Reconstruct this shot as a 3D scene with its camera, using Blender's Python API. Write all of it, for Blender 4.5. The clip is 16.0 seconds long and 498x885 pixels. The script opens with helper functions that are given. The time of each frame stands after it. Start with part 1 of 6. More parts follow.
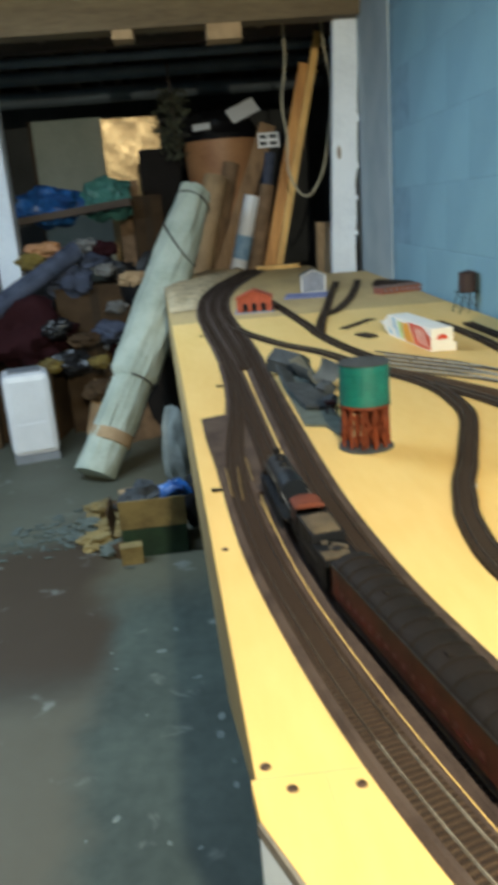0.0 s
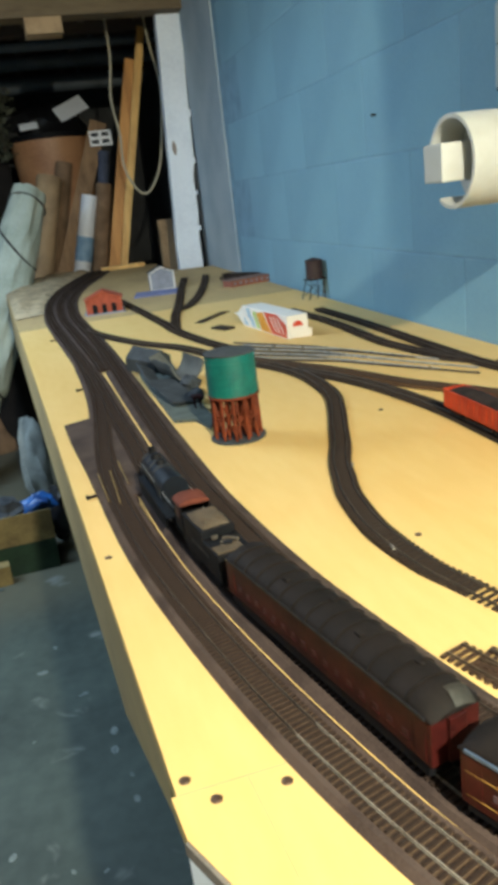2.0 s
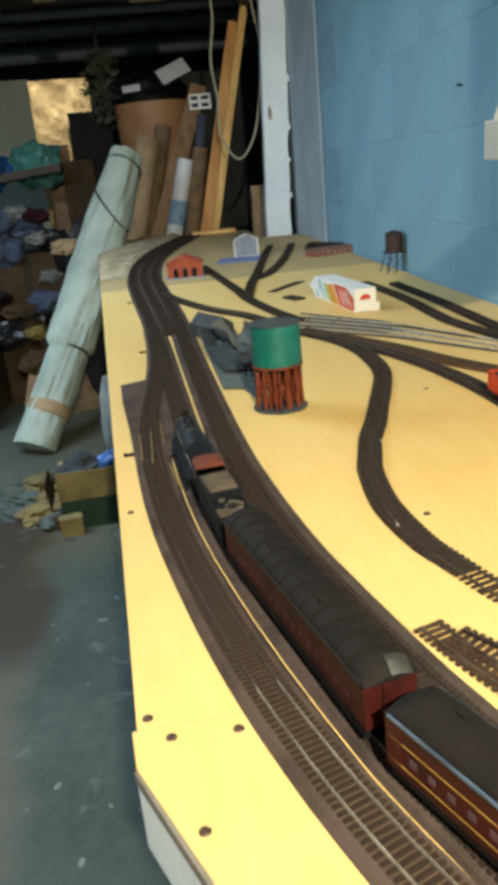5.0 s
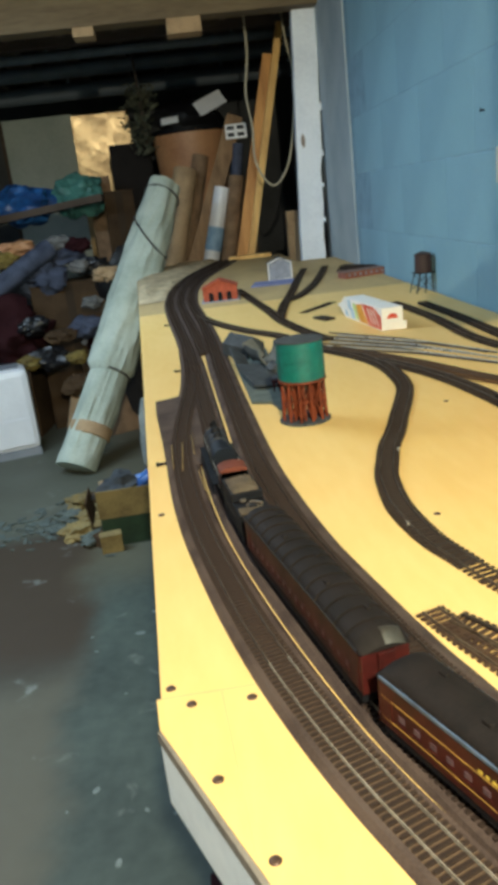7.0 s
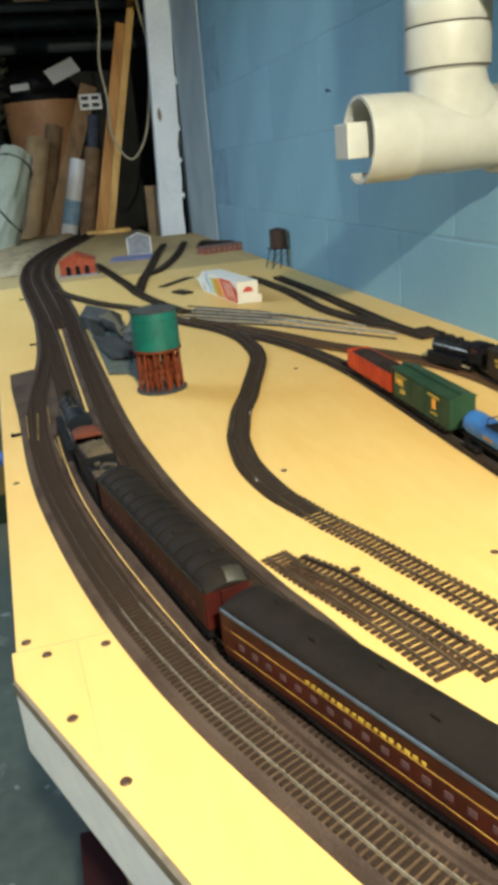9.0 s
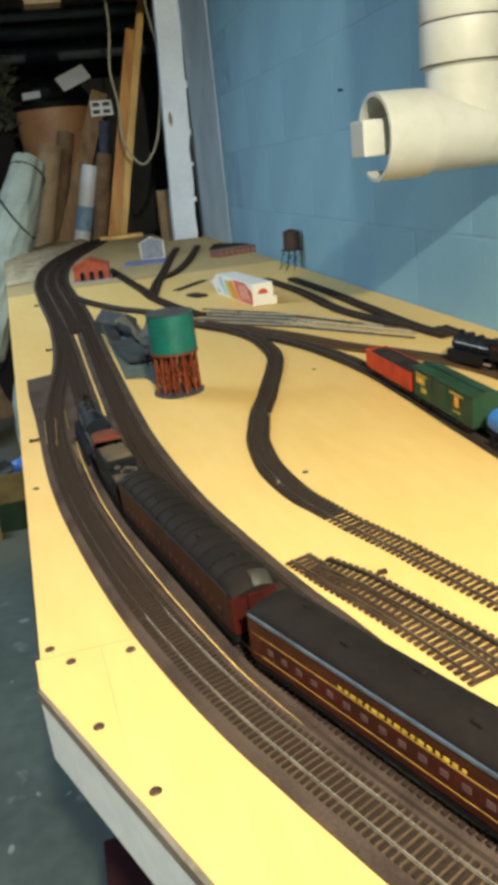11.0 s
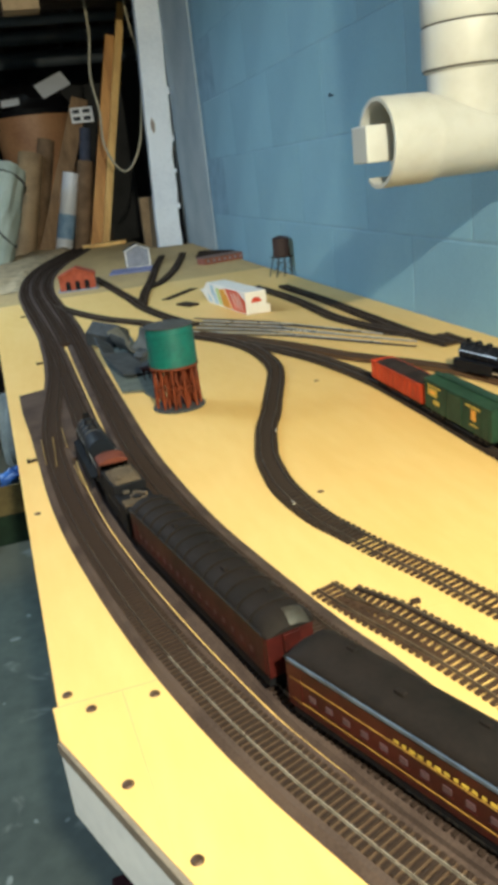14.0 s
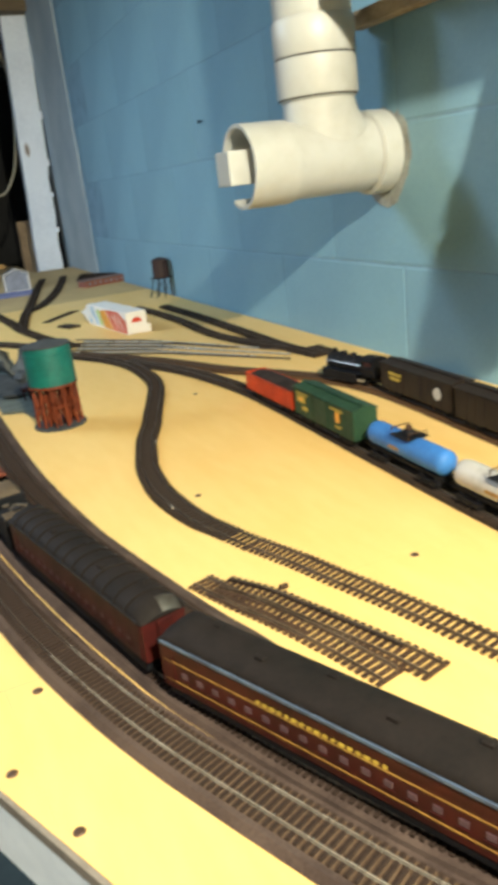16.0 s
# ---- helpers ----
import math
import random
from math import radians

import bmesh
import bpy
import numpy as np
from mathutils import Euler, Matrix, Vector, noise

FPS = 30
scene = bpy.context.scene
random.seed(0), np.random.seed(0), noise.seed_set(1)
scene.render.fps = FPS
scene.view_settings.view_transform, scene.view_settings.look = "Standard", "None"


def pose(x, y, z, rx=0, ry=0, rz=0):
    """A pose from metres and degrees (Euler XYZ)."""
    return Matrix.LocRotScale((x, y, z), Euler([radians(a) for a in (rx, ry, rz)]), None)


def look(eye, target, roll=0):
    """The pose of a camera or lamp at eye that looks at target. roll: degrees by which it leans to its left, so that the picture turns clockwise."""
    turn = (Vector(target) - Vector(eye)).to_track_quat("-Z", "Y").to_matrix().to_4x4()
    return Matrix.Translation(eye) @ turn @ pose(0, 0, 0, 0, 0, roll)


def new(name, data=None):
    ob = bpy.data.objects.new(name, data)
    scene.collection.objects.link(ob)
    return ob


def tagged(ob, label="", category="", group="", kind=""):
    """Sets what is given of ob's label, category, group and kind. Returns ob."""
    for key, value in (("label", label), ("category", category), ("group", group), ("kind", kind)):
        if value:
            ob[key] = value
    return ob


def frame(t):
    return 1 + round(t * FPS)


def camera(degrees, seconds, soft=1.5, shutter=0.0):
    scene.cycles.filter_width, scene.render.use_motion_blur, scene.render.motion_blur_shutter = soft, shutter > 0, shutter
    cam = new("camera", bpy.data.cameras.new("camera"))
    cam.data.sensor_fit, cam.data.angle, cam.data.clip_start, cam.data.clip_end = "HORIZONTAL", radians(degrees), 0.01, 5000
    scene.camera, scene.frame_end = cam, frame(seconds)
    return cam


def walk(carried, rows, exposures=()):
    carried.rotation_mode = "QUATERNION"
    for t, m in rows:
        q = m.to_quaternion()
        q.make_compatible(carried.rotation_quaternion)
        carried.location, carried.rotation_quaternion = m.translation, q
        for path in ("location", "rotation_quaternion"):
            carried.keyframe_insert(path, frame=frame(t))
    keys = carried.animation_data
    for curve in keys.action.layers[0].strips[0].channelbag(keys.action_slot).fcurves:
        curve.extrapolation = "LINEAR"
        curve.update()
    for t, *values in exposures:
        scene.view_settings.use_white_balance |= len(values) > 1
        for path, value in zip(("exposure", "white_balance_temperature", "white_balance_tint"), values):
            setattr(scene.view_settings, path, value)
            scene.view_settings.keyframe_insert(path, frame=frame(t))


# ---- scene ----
cam = camera(36.2, 16.0, soft=5.4, shutter=0.5)
PATH = [
    (0, (-0.016, 0.162, 1.289), (0.085, 2.071, 0.703), -4.6),
    (0.5, (0.0, 0.155, 1.278), (0.313, 2.022, 0.633), -5.3),
    (1, (0.007, 0.158, 1.279), (0.444, 2.001, 0.638), -7.1),
    (1.5, (-0.022, 0.178, 1.289), (0.4, 2.048, 0.716), -7.4),
    (2, (-0.031, 0.191, 1.277), (0.427, 2.035, 0.654), -6.9),
    (2.5, (-0.023, 0.201, 1.262), (0.523, 2.013, 0.614), -5.9),
    (3, (-0.014, 0.217, 1.268), (0.533, 2.002, 0.551), -3.8),
    (3.5, (-0.013, 0.224, 1.277), (0.487, 2.039, 0.602), -4.2),
    (4, (-0.001, 0.22, 1.274), (0.455, 2.056, 0.626), -3.1),
    (4.5, (0.016, 0.197, 1.275), (0.305, 2.055, 0.594), -4.8),
    (5, (0.039, 0.149, 1.278), (0.255, 2.019, 0.602), -5.5),
    (5.2, (0.042, 0.137, 1.278), (0.221, 2.008, 0.593), -5.9),
    (7.3, (0.053, 0.08, 1.278), (0.171, 1.983, 0.675), -6.7),
    (7.5, (0.054, 0.08, 1.281), (0.185, 1.981, 0.675), -6.2),
    (8, (0.055, 0.078, 1.28), (0.231, 1.968, 0.651), -6.0),
    (8.5, (0.055, 0.058, 1.273), (0.405, 1.913, 0.612), -4.3),
    (9, (0.063, 0.042, 1.269), (0.51, 1.864, 0.576), -5.1),
    (9.5, (0.055, 0.04, 1.274), (0.485, 1.868, 0.588), -4.8),
    (9.7, (0.052, 0.041, 1.272), (0.479, 1.875, 0.599), -4.9),
    (11.8, (0.06, 0.066, 1.264), (0.461, 1.901, 0.575), -7.1),
    (12, (0.058, 0.071, 1.266), (0.446, 1.907, 0.575), -7.0),
    (12.5, (0.051, 0.095, 1.264), (0.409, 1.933, 0.562), -6.8),
    (13, (0.048, 0.105, 1.267), (0.438, 1.94, 0.573), -6.4),
    (13.5, (0.04, 0.109, 1.272), (0.461, 1.945, 0.6), -6.1),
    (14, (0.036, 0.101, 1.271), (0.496, 1.927, 0.596), -6.8),
    (14.5, (0.031, 0.092, 1.271), (0.505, 1.913, 0.594), -6.8),
    (15, (0.031, 0.082, 1.266), (0.562, 1.883, 0.579), -6.6),
    (15.5, (0.036, 0.07, 1.265), (0.631, 1.854, 0.585), -6.9),
    (16, (0.041, 0.05, 1.267), (0.768, 1.795, 0.614), -6.9),
]
EXPOSURES = [(0.0, 0.09, 6500, 10), (1.0, 0.09, 6500, 10), (1.5, 0.09, 6450, 10), (2.0, 0.09, 6250, 11), (3.5, 0.08, 6380, 10), (5.0, 0.07, 6450, 10), (8.0, 0.0, 6500, 10), (9.0, -0.06, 6500, 10.5), (13.0, -0.06, 6500, 10.5), (14.0, 0.0, 6480, 10), (15.0, 0.06, 6450, 10.5), (16.0, 0.11, 6480, 13)]
walk(cam, [(t, look(eye, target, roll)) for t, eye, target, roll in PATH], EXPOSURES)

# ---- light ----
world = bpy.data.worlds.new("world")
scene.world = world
world.use_nodes = True
world.node_tree.nodes["Background"].inputs[0].default_value = (0.5, 0.6, 0.8, 1)
world.node_tree.nodes["Background"].inputs[1].default_value = 0.02


def lamp(name, kind, place, target, energy, colour, size, size_y=0.0):
    data = bpy.data.lights.new(name, kind)
    data.energy, data.color = energy, colour
    ob = new(name, data)
    if kind == "AREA":
        data.shape, data.size, data.size_y = "RECTANGLE", size, size_y or size
        ob.matrix_world = look(place, target)
    else:
        data.shadow_soft_size = size
        ob.location = place
    return ob


BULB = Vector((0.18, -0.68, 2.02))
lamp("bulb_light", "POINT", BULB, None, 272.0, (1.0, 0.925, 0.68), 0.03)
lamp("tube_light", "AREA", (-1.30, 2.68, 2.36), (-0.90, 2.60, 0.0), 79.0, (0.62, 0.82, 1.0), 0.10, 2.0)


# ---- materials ----
def material(name, colour, rough=0.7, metal=0.0, dark=None, scale=8.0, amount=0.5, grain=120.0, bump=0.15, bump_dist=0.002, stretch=(1, 1, 1), random_tone=0.0, coat=0.0, spec=0.5):
    """A procedural surface: two scales of noise between a base colour and a darker one, with fine relief."""
    m = bpy.data.materials.new(name)
    m.use_nodes = True
    nt = m.node_tree
    n, link = nt.nodes, nt.links.new
    bsdf = n["Principled BSDF"]
    bsdf.inputs["Metallic"].default_value = metal
    bsdf.inputs["Coat Weight"].default_value = coat
    bsdf.inputs["Specular IOR Level"].default_value = spec
    coord, mapping = n.new("ShaderNodeTexCoord"), n.new("ShaderNodeMapping")
    mapping.inputs["Scale"].default_value = stretch
    link(coord.outputs["Object"], mapping.inputs["Vector"])
    big, small = n.new("ShaderNodeTexNoise"), n.new("ShaderNodeTexNoise")
    big.inputs["Scale"].default_value, big.inputs["Detail"].default_value = scale, 5
    small.inputs["Scale"].default_value, small.inputs["Detail"].default_value = grain, 3
    link(mapping.outputs[0], big.inputs["Vector"])
    link(mapping.outputs[0], small.inputs["Vector"])
    add = n.new("ShaderNodeMath")
    add.operation = "MULTIPLY_ADD"
    add.inputs[1].default_value = 0.45
    link(small.outputs["Fac"], add.inputs[0])
    link(big.outputs["Fac"], add.inputs[2])
    ramp = n.new("ShaderNodeValToRGB")
    dark = dark or tuple(c * 0.76 for c in colour)
    ramp.color_ramp.elements[0].position, ramp.color_ramp.elements[1].position = 0.72 - amount * 0.35, 0.72 + amount * 0.25
    ramp.color_ramp.elements[0].color, ramp.color_ramp.elements[1].color = (*dark, 1), (*colour, 1)
    link(add.outputs[0], ramp.inputs[0])
    out = ramp.outputs[0]
    if random_tone:
        info, hsv, rng = n.new("ShaderNodeObjectInfo"), n.new("ShaderNodeHueSaturation"), n.new("ShaderNodeMapRange")
        rng.inputs[3].default_value, rng.inputs[4].default_value = 1 - random_tone, 1 + random_tone
        link(info.outputs["Random"], rng.inputs[0])
        link(rng.outputs[0], hsv.inputs["Value"])
        link(out, hsv.inputs["Color"])
        out = hsv.outputs[0]
    link(out, bsdf.inputs["Base Color"])
    rr = n.new("ShaderNodeMapRange")
    rr.inputs[3].default_value, rr.inputs[4].default_value = min(1, rough + 0.12), max(0.03, rough - 0.12)
    link(big.outputs["Fac"], rr.inputs[0])
    link(rr.outputs[0], bsdf.inputs["Roughness"])
    if bump:
        b = n.new("ShaderNodeBump")
        b.inputs["Strength"].default_value, b.inputs["Distance"].default_value = bump, bump_dist
        link(add.outputs[0], b.inputs["Height"])
        link(b.outputs[0], bsdf.inputs["Normal"])
    return m


PLY = material("plywood", (0.755, 0.526, 0.202), 0.55, dark=(0.690, 0.449, 0.148), scale=5, grain=60, amount=0.7, bump=0.08, stretch=(1, 0.25, 1), spec=0.35)
# Greyer plywood tone for the rear sheet and the side board.
PLY_GREY = material("greyish_plywood", (0.54, 0.385, 0.175), 0.7, dark=(0.38, 0.275, 0.14), scale=6, grain=60, amount=0.8, bump=0.08, stretch=(1, 0.4, 1), spec=0.25)
PLY_EDGE = material("plywood_edge", (0.42, 0.33, 0.22), 0.8, dark=(0.2, 0.15, 0.1), scale=30, grain=200)
BLUE_WALL = material("blue_block_paint", (0.225, 0.415, 0.52), 0.5, dark=(0.180, 0.330, 0.445), scale=2.6, amount=0.8, grain=140, bump=0.3, bump_dist=0.003, random_tone=0.03, spec=0.3)
MORTAR = material("painted_mortar", (0.21, 0.36, 0.48), 0.75, scale=12, grain=160, bump=0.4)
STRIP_PAINT = material("grey_strip_paint", (0.38, 0.455, 0.50), 0.7, dark=(0.30, 0.38, 0.44), scale=5, grain=90, bump=0.3)
WHITE_PAINT = material("old_white_paint", (0.77, 0.84, 0.94), 0.5, dark=(0.64, 0.71, 0.82), scale=3, grain=70, bump=0.12)
FLOOR = material("painted_concrete", (0.082, 0.108, 0.094), 0.6, dark=(0.034, 0.046, 0.042), scale=2.2, grain=25, amount=0.9, bump=0.2, spec=0.3)


def floor_tones(m):
    """Soft-edged tones in the floor paint: dark brown before the box, grey-tan along the aisle, olive beyond, and pale
    scuffs.
    """
    nt = m.node_tree
    n, link = nt.nodes, nt.links.new
    paint = n["Principled BSDF"].inputs["Base Color"]
    colour = paint.links[0].from_socket
    coord, wobble, parts = n.new("ShaderNodeTexCoord"), n.new("ShaderNodeTexNoise"), n.new("ShaderNodeSeparateXYZ")
    wobble.inputs["Scale"].default_value, wobble.inputs["Detail"].default_value = 3.0, 5.0
    link(coord.outputs["Object"], wobble.inputs["Vector"])
    spread = n.new("ShaderNodeVectorMath")
    spread.operation = "MULTIPLY_ADD"
    spread.inputs[1].default_value, spread.inputs[2].default_value = (0.26, 0.26, 0), (-0.13, -0.13, 0)
    link(wobble.outputs["Color"], spread.inputs[0])
    moved = n.new("ShaderNodeVectorMath")
    link(coord.outputs["Object"], moved.inputs[0])
    link(spread.outputs[0], moved.inputs[1])
    link(moved.outputs[0], parts.inputs[0])

    def ramp(socket, lo, hi):
        r = n.new("ShaderNodeMapRange")
        r.interpolation_type = "SMOOTHSTEP"
        r.inputs["From Min"].default_value, r.inputs["From Max"].default_value = lo, hi
        link(socket, r.inputs["Value"])
        return r.outputs[0]

    def times(a, b):
        q = n.new("ShaderNodeMath")
        q.operation = "MULTIPLY"
        for socket, value in zip(q.inputs, (a, b)):
            if isinstance(value, float):
                socket.default_value = value
            else:
                link(value, socket)
        return q.outputs[0]

    def blend(before, tone, share):
        mix = n.new("ShaderNodeMix")
        mix.data_type = "RGBA"
        link(share, mix.inputs["Factor"])
        link(before, mix.inputs[6])
        mix.inputs[7].default_value = (*tone, 1)
        return mix.outputs[2]

    x, y = parts.outputs["X"], parts.outputs["Y"]
    aisle = ramp(x, -0.34, -0.48)
    brown = times(times(aisle, ramp(y, 1.95, 2.25)), ramp(y, 3.30, 3.05))
    colour = blend(colour, (0.125, 0.113, 0.082), times(times(aisle, ramp(y, 2.25, 1.95)), 0.75))
    colour = blend(colour, (0.052, 0.036, 0.023), times(brown, 0.95))
    colour = blend(colour, (0.115, 0.105, 0.068), times(ramp(y, 2.45, 2.85), times(ramp(x, -0.55, -0.38), 0.65)))
    colour = blend(colour, (0.125, 0.120, 0.085), times(ramp(y, 3.05, 3.35), 0.6))
    smear = n.new("ShaderNodeTexNoise")
    smear.inputs["Scale"].default_value, smear.inputs["Detail"].default_value = 6.5, 6.0
    link(moved.outputs[0], smear.inputs["Vector"])
    colour = blend(colour, (0.26, 0.29, 0.27), times(ramp(smear.outputs[0], 0.63, 0.74), 0.7))
    link(colour, paint)


floor_tones(FLOOR)
DARK_WOOD = material("dark_joist_wood", (0.115, 0.085, 0.066), 0.85, dark=(0.06, 0.045, 0.036), scale=4, grain=40, amount=0.8, stretch=(0.3, 2, 2))
GIRDER_WOOD = material("brown_girder_wood", (0.20, 0.150, 0.085), 0.8, dark=(0.10, 0.070, 0.042), scale=5, grain=40, amount=0.8, stretch=(0.3, 2, 2))
# Cellar wall colour darkened for the far end: shade put into it.
SHADED_WALL = material("shaded_cellar_wall", (0.09, 0.095, 0.10), 0.85, scale=3, grain=40)
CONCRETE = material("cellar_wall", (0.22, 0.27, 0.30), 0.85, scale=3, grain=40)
PVC = material("white_pvc", (0.50, 0.52, 0.505), 0.45, dark=(0.42, 0.43, 0.40), scale=7, grain=40, bump=0.03)
PVC.node_tree.nodes["Principled BSDF"].inputs["Subsurface Weight"].default_value = 0.35
PVC.node_tree.nodes["Principled BSDF"].inputs["Subsurface Radius"].default_value = (0.012, 0.012, 0.011)
PVC.node_tree.nodes["Principled BSDF"].inputs["Subsurface Scale"].default_value = 1.0
CORK = material("cork_roadbed", (0.080, 0.057, 0.047), 0.95, dark=(0.043, 0.030, 0.026), scale=22, grain=500, bump=0.5, bump_dist=0.001, spec=0.15)
TIE = material("brown_plastic_sleeper", (0.033, 0.021, 0.015), 0.75, dark=(0.021, 0.013, 0.010), scale=60, grain=400, bump=0.1, spec=0.2)
CORK_WORN = material("worn_golden_cork", (0.108, 0.072, 0.046), 0.95, dark=(0.066, 0.044, 0.029), scale=26, amount=0.8, grain=500, bump=0.5, bump_dist=0.001, spec=0.15)
TIE_BLACK = material("black_plastic_sleeper", (0.040, 0.028, 0.021), 0.75, dark=(0.021, 0.015, 0.012), scale=25, grain=400, bump=0.1, spec=0.15)
RAIL = material("nickel_rail", (0.62, 0.58, 0.50), 0.26, 0.5, dark=(0.17, 0.15, 0.12), scale=45, amount=0.9, grain=300, bump=0.05)
BRASS_RAIL = material("brass_rail", (0.20, 0.145, 0.095), 0.38, 0.5, dark=(0.08, 0.055, 0.035), scale=25, grain=200, bump=0.05)
GOLD_RAIL = material("bright_brass_rail", (0.62, 0.43, 0.17), 0.4, 0.5, dark=(0.30, 0.20, 0.08), scale=30, grain=200, bump=0.05)
DULL_RAIL = material("dull_rail", (0.07, 0.055, 0.045), 0.5, 0.2, scale=25, grain=200, bump=0.05, spec=0.3)
SCREW = material("dark_screw", (0.10, 0.06, 0.04), 0.5, 0.5, scale=90)
MAROON = material("maroon_coach_paint", (0.046, 0.0062, 0.0050), 0.5, dark=(0.022, 0.0034, 0.0030), scale=30, grain=200, bump=0.04, spec=0.25)
ROOF_BLACK = material("black_roof", (0.0125, 0.0092, 0.0080), 0.74, dark=(0.006, 0.0048, 0.0043), scale=30, grain=300, bump=0.15, spec=0.18)
BLACK = material("black_enamel", (0.007, 0.007, 0.009), 0.62, dark=(0.004, 0.0045, 0.006), scale=40, grain=300, bump=0.08, spec=0.16)
GUNMETAL = material("worn_gunmetal", (0.022, 0.022, 0.026), 0.5, 0.3, scale=60, grain=300, spec=0.3)
CHROME = material("bright_steel", (0.72, 0.73, 0.72), 0.3, 0.7, dark=(0.5, 0.5, 0.5), scale=40)
GOLD = material("gold_lettering", (0.34, 0.19, 0.045), 0.5, dark=(0.18, 0.09, 0.02), scale=90, amount=0.9)
GLASS_DARK = material("dark_window", (0.045, 0.014, 0.013), 0.35, scale=20, bump=0, spec=0.3)
RED_ROOF = material("red_cab_roof", (0.150, 0.040, 0.022), 0.75, dark=(0.075, 0.022, 0.014), scale=60, amount=0.8, grain=300, spec=0.2)
COAL = material("coal_load", (0.112, 0.086, 0.060), 0.9, dark=(0.055, 0.043, 0.031), scale=60, amount=0.9, grain=500, bump=0.5, spec=0.15)
RED_CAR = material("orange_red_paint", (0.50, 0.052, 0.014), 0.5, dark=(0.34, 0.032, 0.010), scale=30, grain=200, bump=0.05, spec=0.25)
GREEN_CAR = material("green_car_paint", (0.017, 0.052, 0.027), 0.55, dark=(0.010, 0.034, 0.018), scale=30, grain=200, bump=0.05, spec=0.25)
BLUE_CAR = material("blue_tank_paint", (0.036, 0.165, 0.46), 0.55, dark=(0.026, 0.12, 0.36), scale=30, grain=200, bump=0.05, spec=0.3)
WHITE_CAR = material("white_car_paint", (0.46, 0.45, 0.43), 0.5, scale=30, grain=200)
BROWN_CAR = material("dark_brown_car", (0.019, 0.0135, 0.011), 0.55, scale=30, grain=200, spec=0.25)
TOWER_GREEN = material("green_tank_paint", (0.005, 0.128, 0.108), 0.42, dark=(0.004, 0.088, 0.076), scale=25, grain=200, bump=0.05)
TRESTLE = material("red_brown_timber", (0.178, 0.036, 0.012), 0.6, dark=(0.08, 0.016, 0.006), scale=50, grain=300, spec=0.25)
SLATE = material("slate_grey", (0.052, 0.060, 0.068), 0.75, dark=(0.020, 0.024, 0.029), scale=40, amount=0.8, grain=300, bump=0.3, spec=0.3)
GRASS_MAT = material("grey_green_mat", (0.095, 0.118, 0.105), 0.9, dark=(0.06, 0.075, 0.07), scale=40, grain=500, bump=0.6)
BRICK_RED = material("model_brick_red", (0.42, 0.075, 0.03), 0.65, dark=(0.3, 0.05, 0.02), scale=60, grain=600, bump=0.3)
SHED_GREY = material("shed_grey", (0.26, 0.28, 0.33), 0.65, scale=40, grain=300)
SHED_PALE = material("dusty_pale_grey", (0.12, 0.125, 0.12), 0.8, dark=(0.06, 0.064, 0.062), scale=25, amount=0.8, grain=300, bump=0.2, spec=0.2)
BLUE_CARD = material("blue_card", (0.18, 0.20, 0.36), 0.7, scale=30)
GREY_PAPER_DULL = material("dull_grey_cloth", (0.30, 0.33, 0.31), 0.85, dark=(0.20, 0.22, 0.21), scale=14, grain=100, bump=0.4)
GREY_PAPER = material("crumpled_grey_paper", (0.60, 0.47, 0.28), 0.9, dark=(0.36, 0.285, 0.18), scale=14, grain=100, bump=0.6, bump_dist=0.01)
CARTON_WHITE = material("carton_white", (0.82, 0.80, 0.76), 0.4, dark=(0.75, 0.73, 0.7), scale=20, grain=100, bump=0.03)
CARTON_RED = material("carton_red", (0.62, 0.06, 0.03), 0.4, scale=30, bump=0.02)
CARTON_ORANGE = material("carton_orange", (0.75, 0.33, 0.04), 0.4, scale=30, bump=0.02)
CARTON_BLUE = material("carton_blue", (0.35, 0.55, 0.72), 0.4, scale=30, bump=0.02)
YELLOW_PINE = material("yellow_pine", (0.85, 0.53, 0.17), 0.5, dark=(0.58, 0.31, 0.09), scale=6, grain=60, stretch=(3, 3, 0.3), bump=0.1)
ORANGE_PINE = material("orange_pine", (0.66, 0.32, 0.08), 0.5, dark=(0.45, 0.19, 0.045), scale=6, grain=60, stretch=(3, 3, 0.3), bump=0.1)
CANVAS = material("pale_canvas", (0.48, 0.54, 0.47), 0.85, dark=(0.35, 0.40, 0.34), scale=7, grain=90, bump=0.5, bump_dist=0.008, spec=0.2)
TAN_PAPER = material("tan_paper", (0.45, 0.31, 0.175), 0.85, dark=(0.29, 0.195, 0.11), scale=8, grain=90, bump=0.3)
FLAP_BROWN = material("dull_box_flap", (0.25, 0.195, 0.085), 0.9, dark=(0.15, 0.115, 0.055), scale=8, grain=90, bump=0.3, spec=0.2)
PALE_BLUE = material("pale_blue_sleeve", (0.30, 0.46, 0.62), 0.6, dark=(0.12, 0.24, 0.42), scale=22, amount=0.9)
BROWN_CARPET = material("brown_carpet", (0.27, 0.17, 0.10), 0.95, dark=(0.15, 0.095, 0.055), scale=12, grain=300, bump=0.5)
COPPER_TUB = material("copper_brown_fibre", (0.52, 0.265, 0.125), 0.5, dark=(0.38, 0.175, 0.08), scale=5, grain=60, bump=0.1)
CARDBOARD = material("cardboard", (0.085, 0.052, 0.027), 0.9, dark=(0.04, 0.025, 0.015), scale=7, amount=0.8, grain=90, bump=0.1, spec=0.2)
FLOOR_CARD = material("stained_cardboard", (0.058, 0.040, 0.025), 0.9, dark=(0.030, 0.021, 0.015), scale=3, amount=0.9, grain=60, bump=0.15, spec=0.2)
BLACK_BAG = material("black_plastic", (0.012, 0.012, 0.014), 0.35, scale=10, bump=0.3)
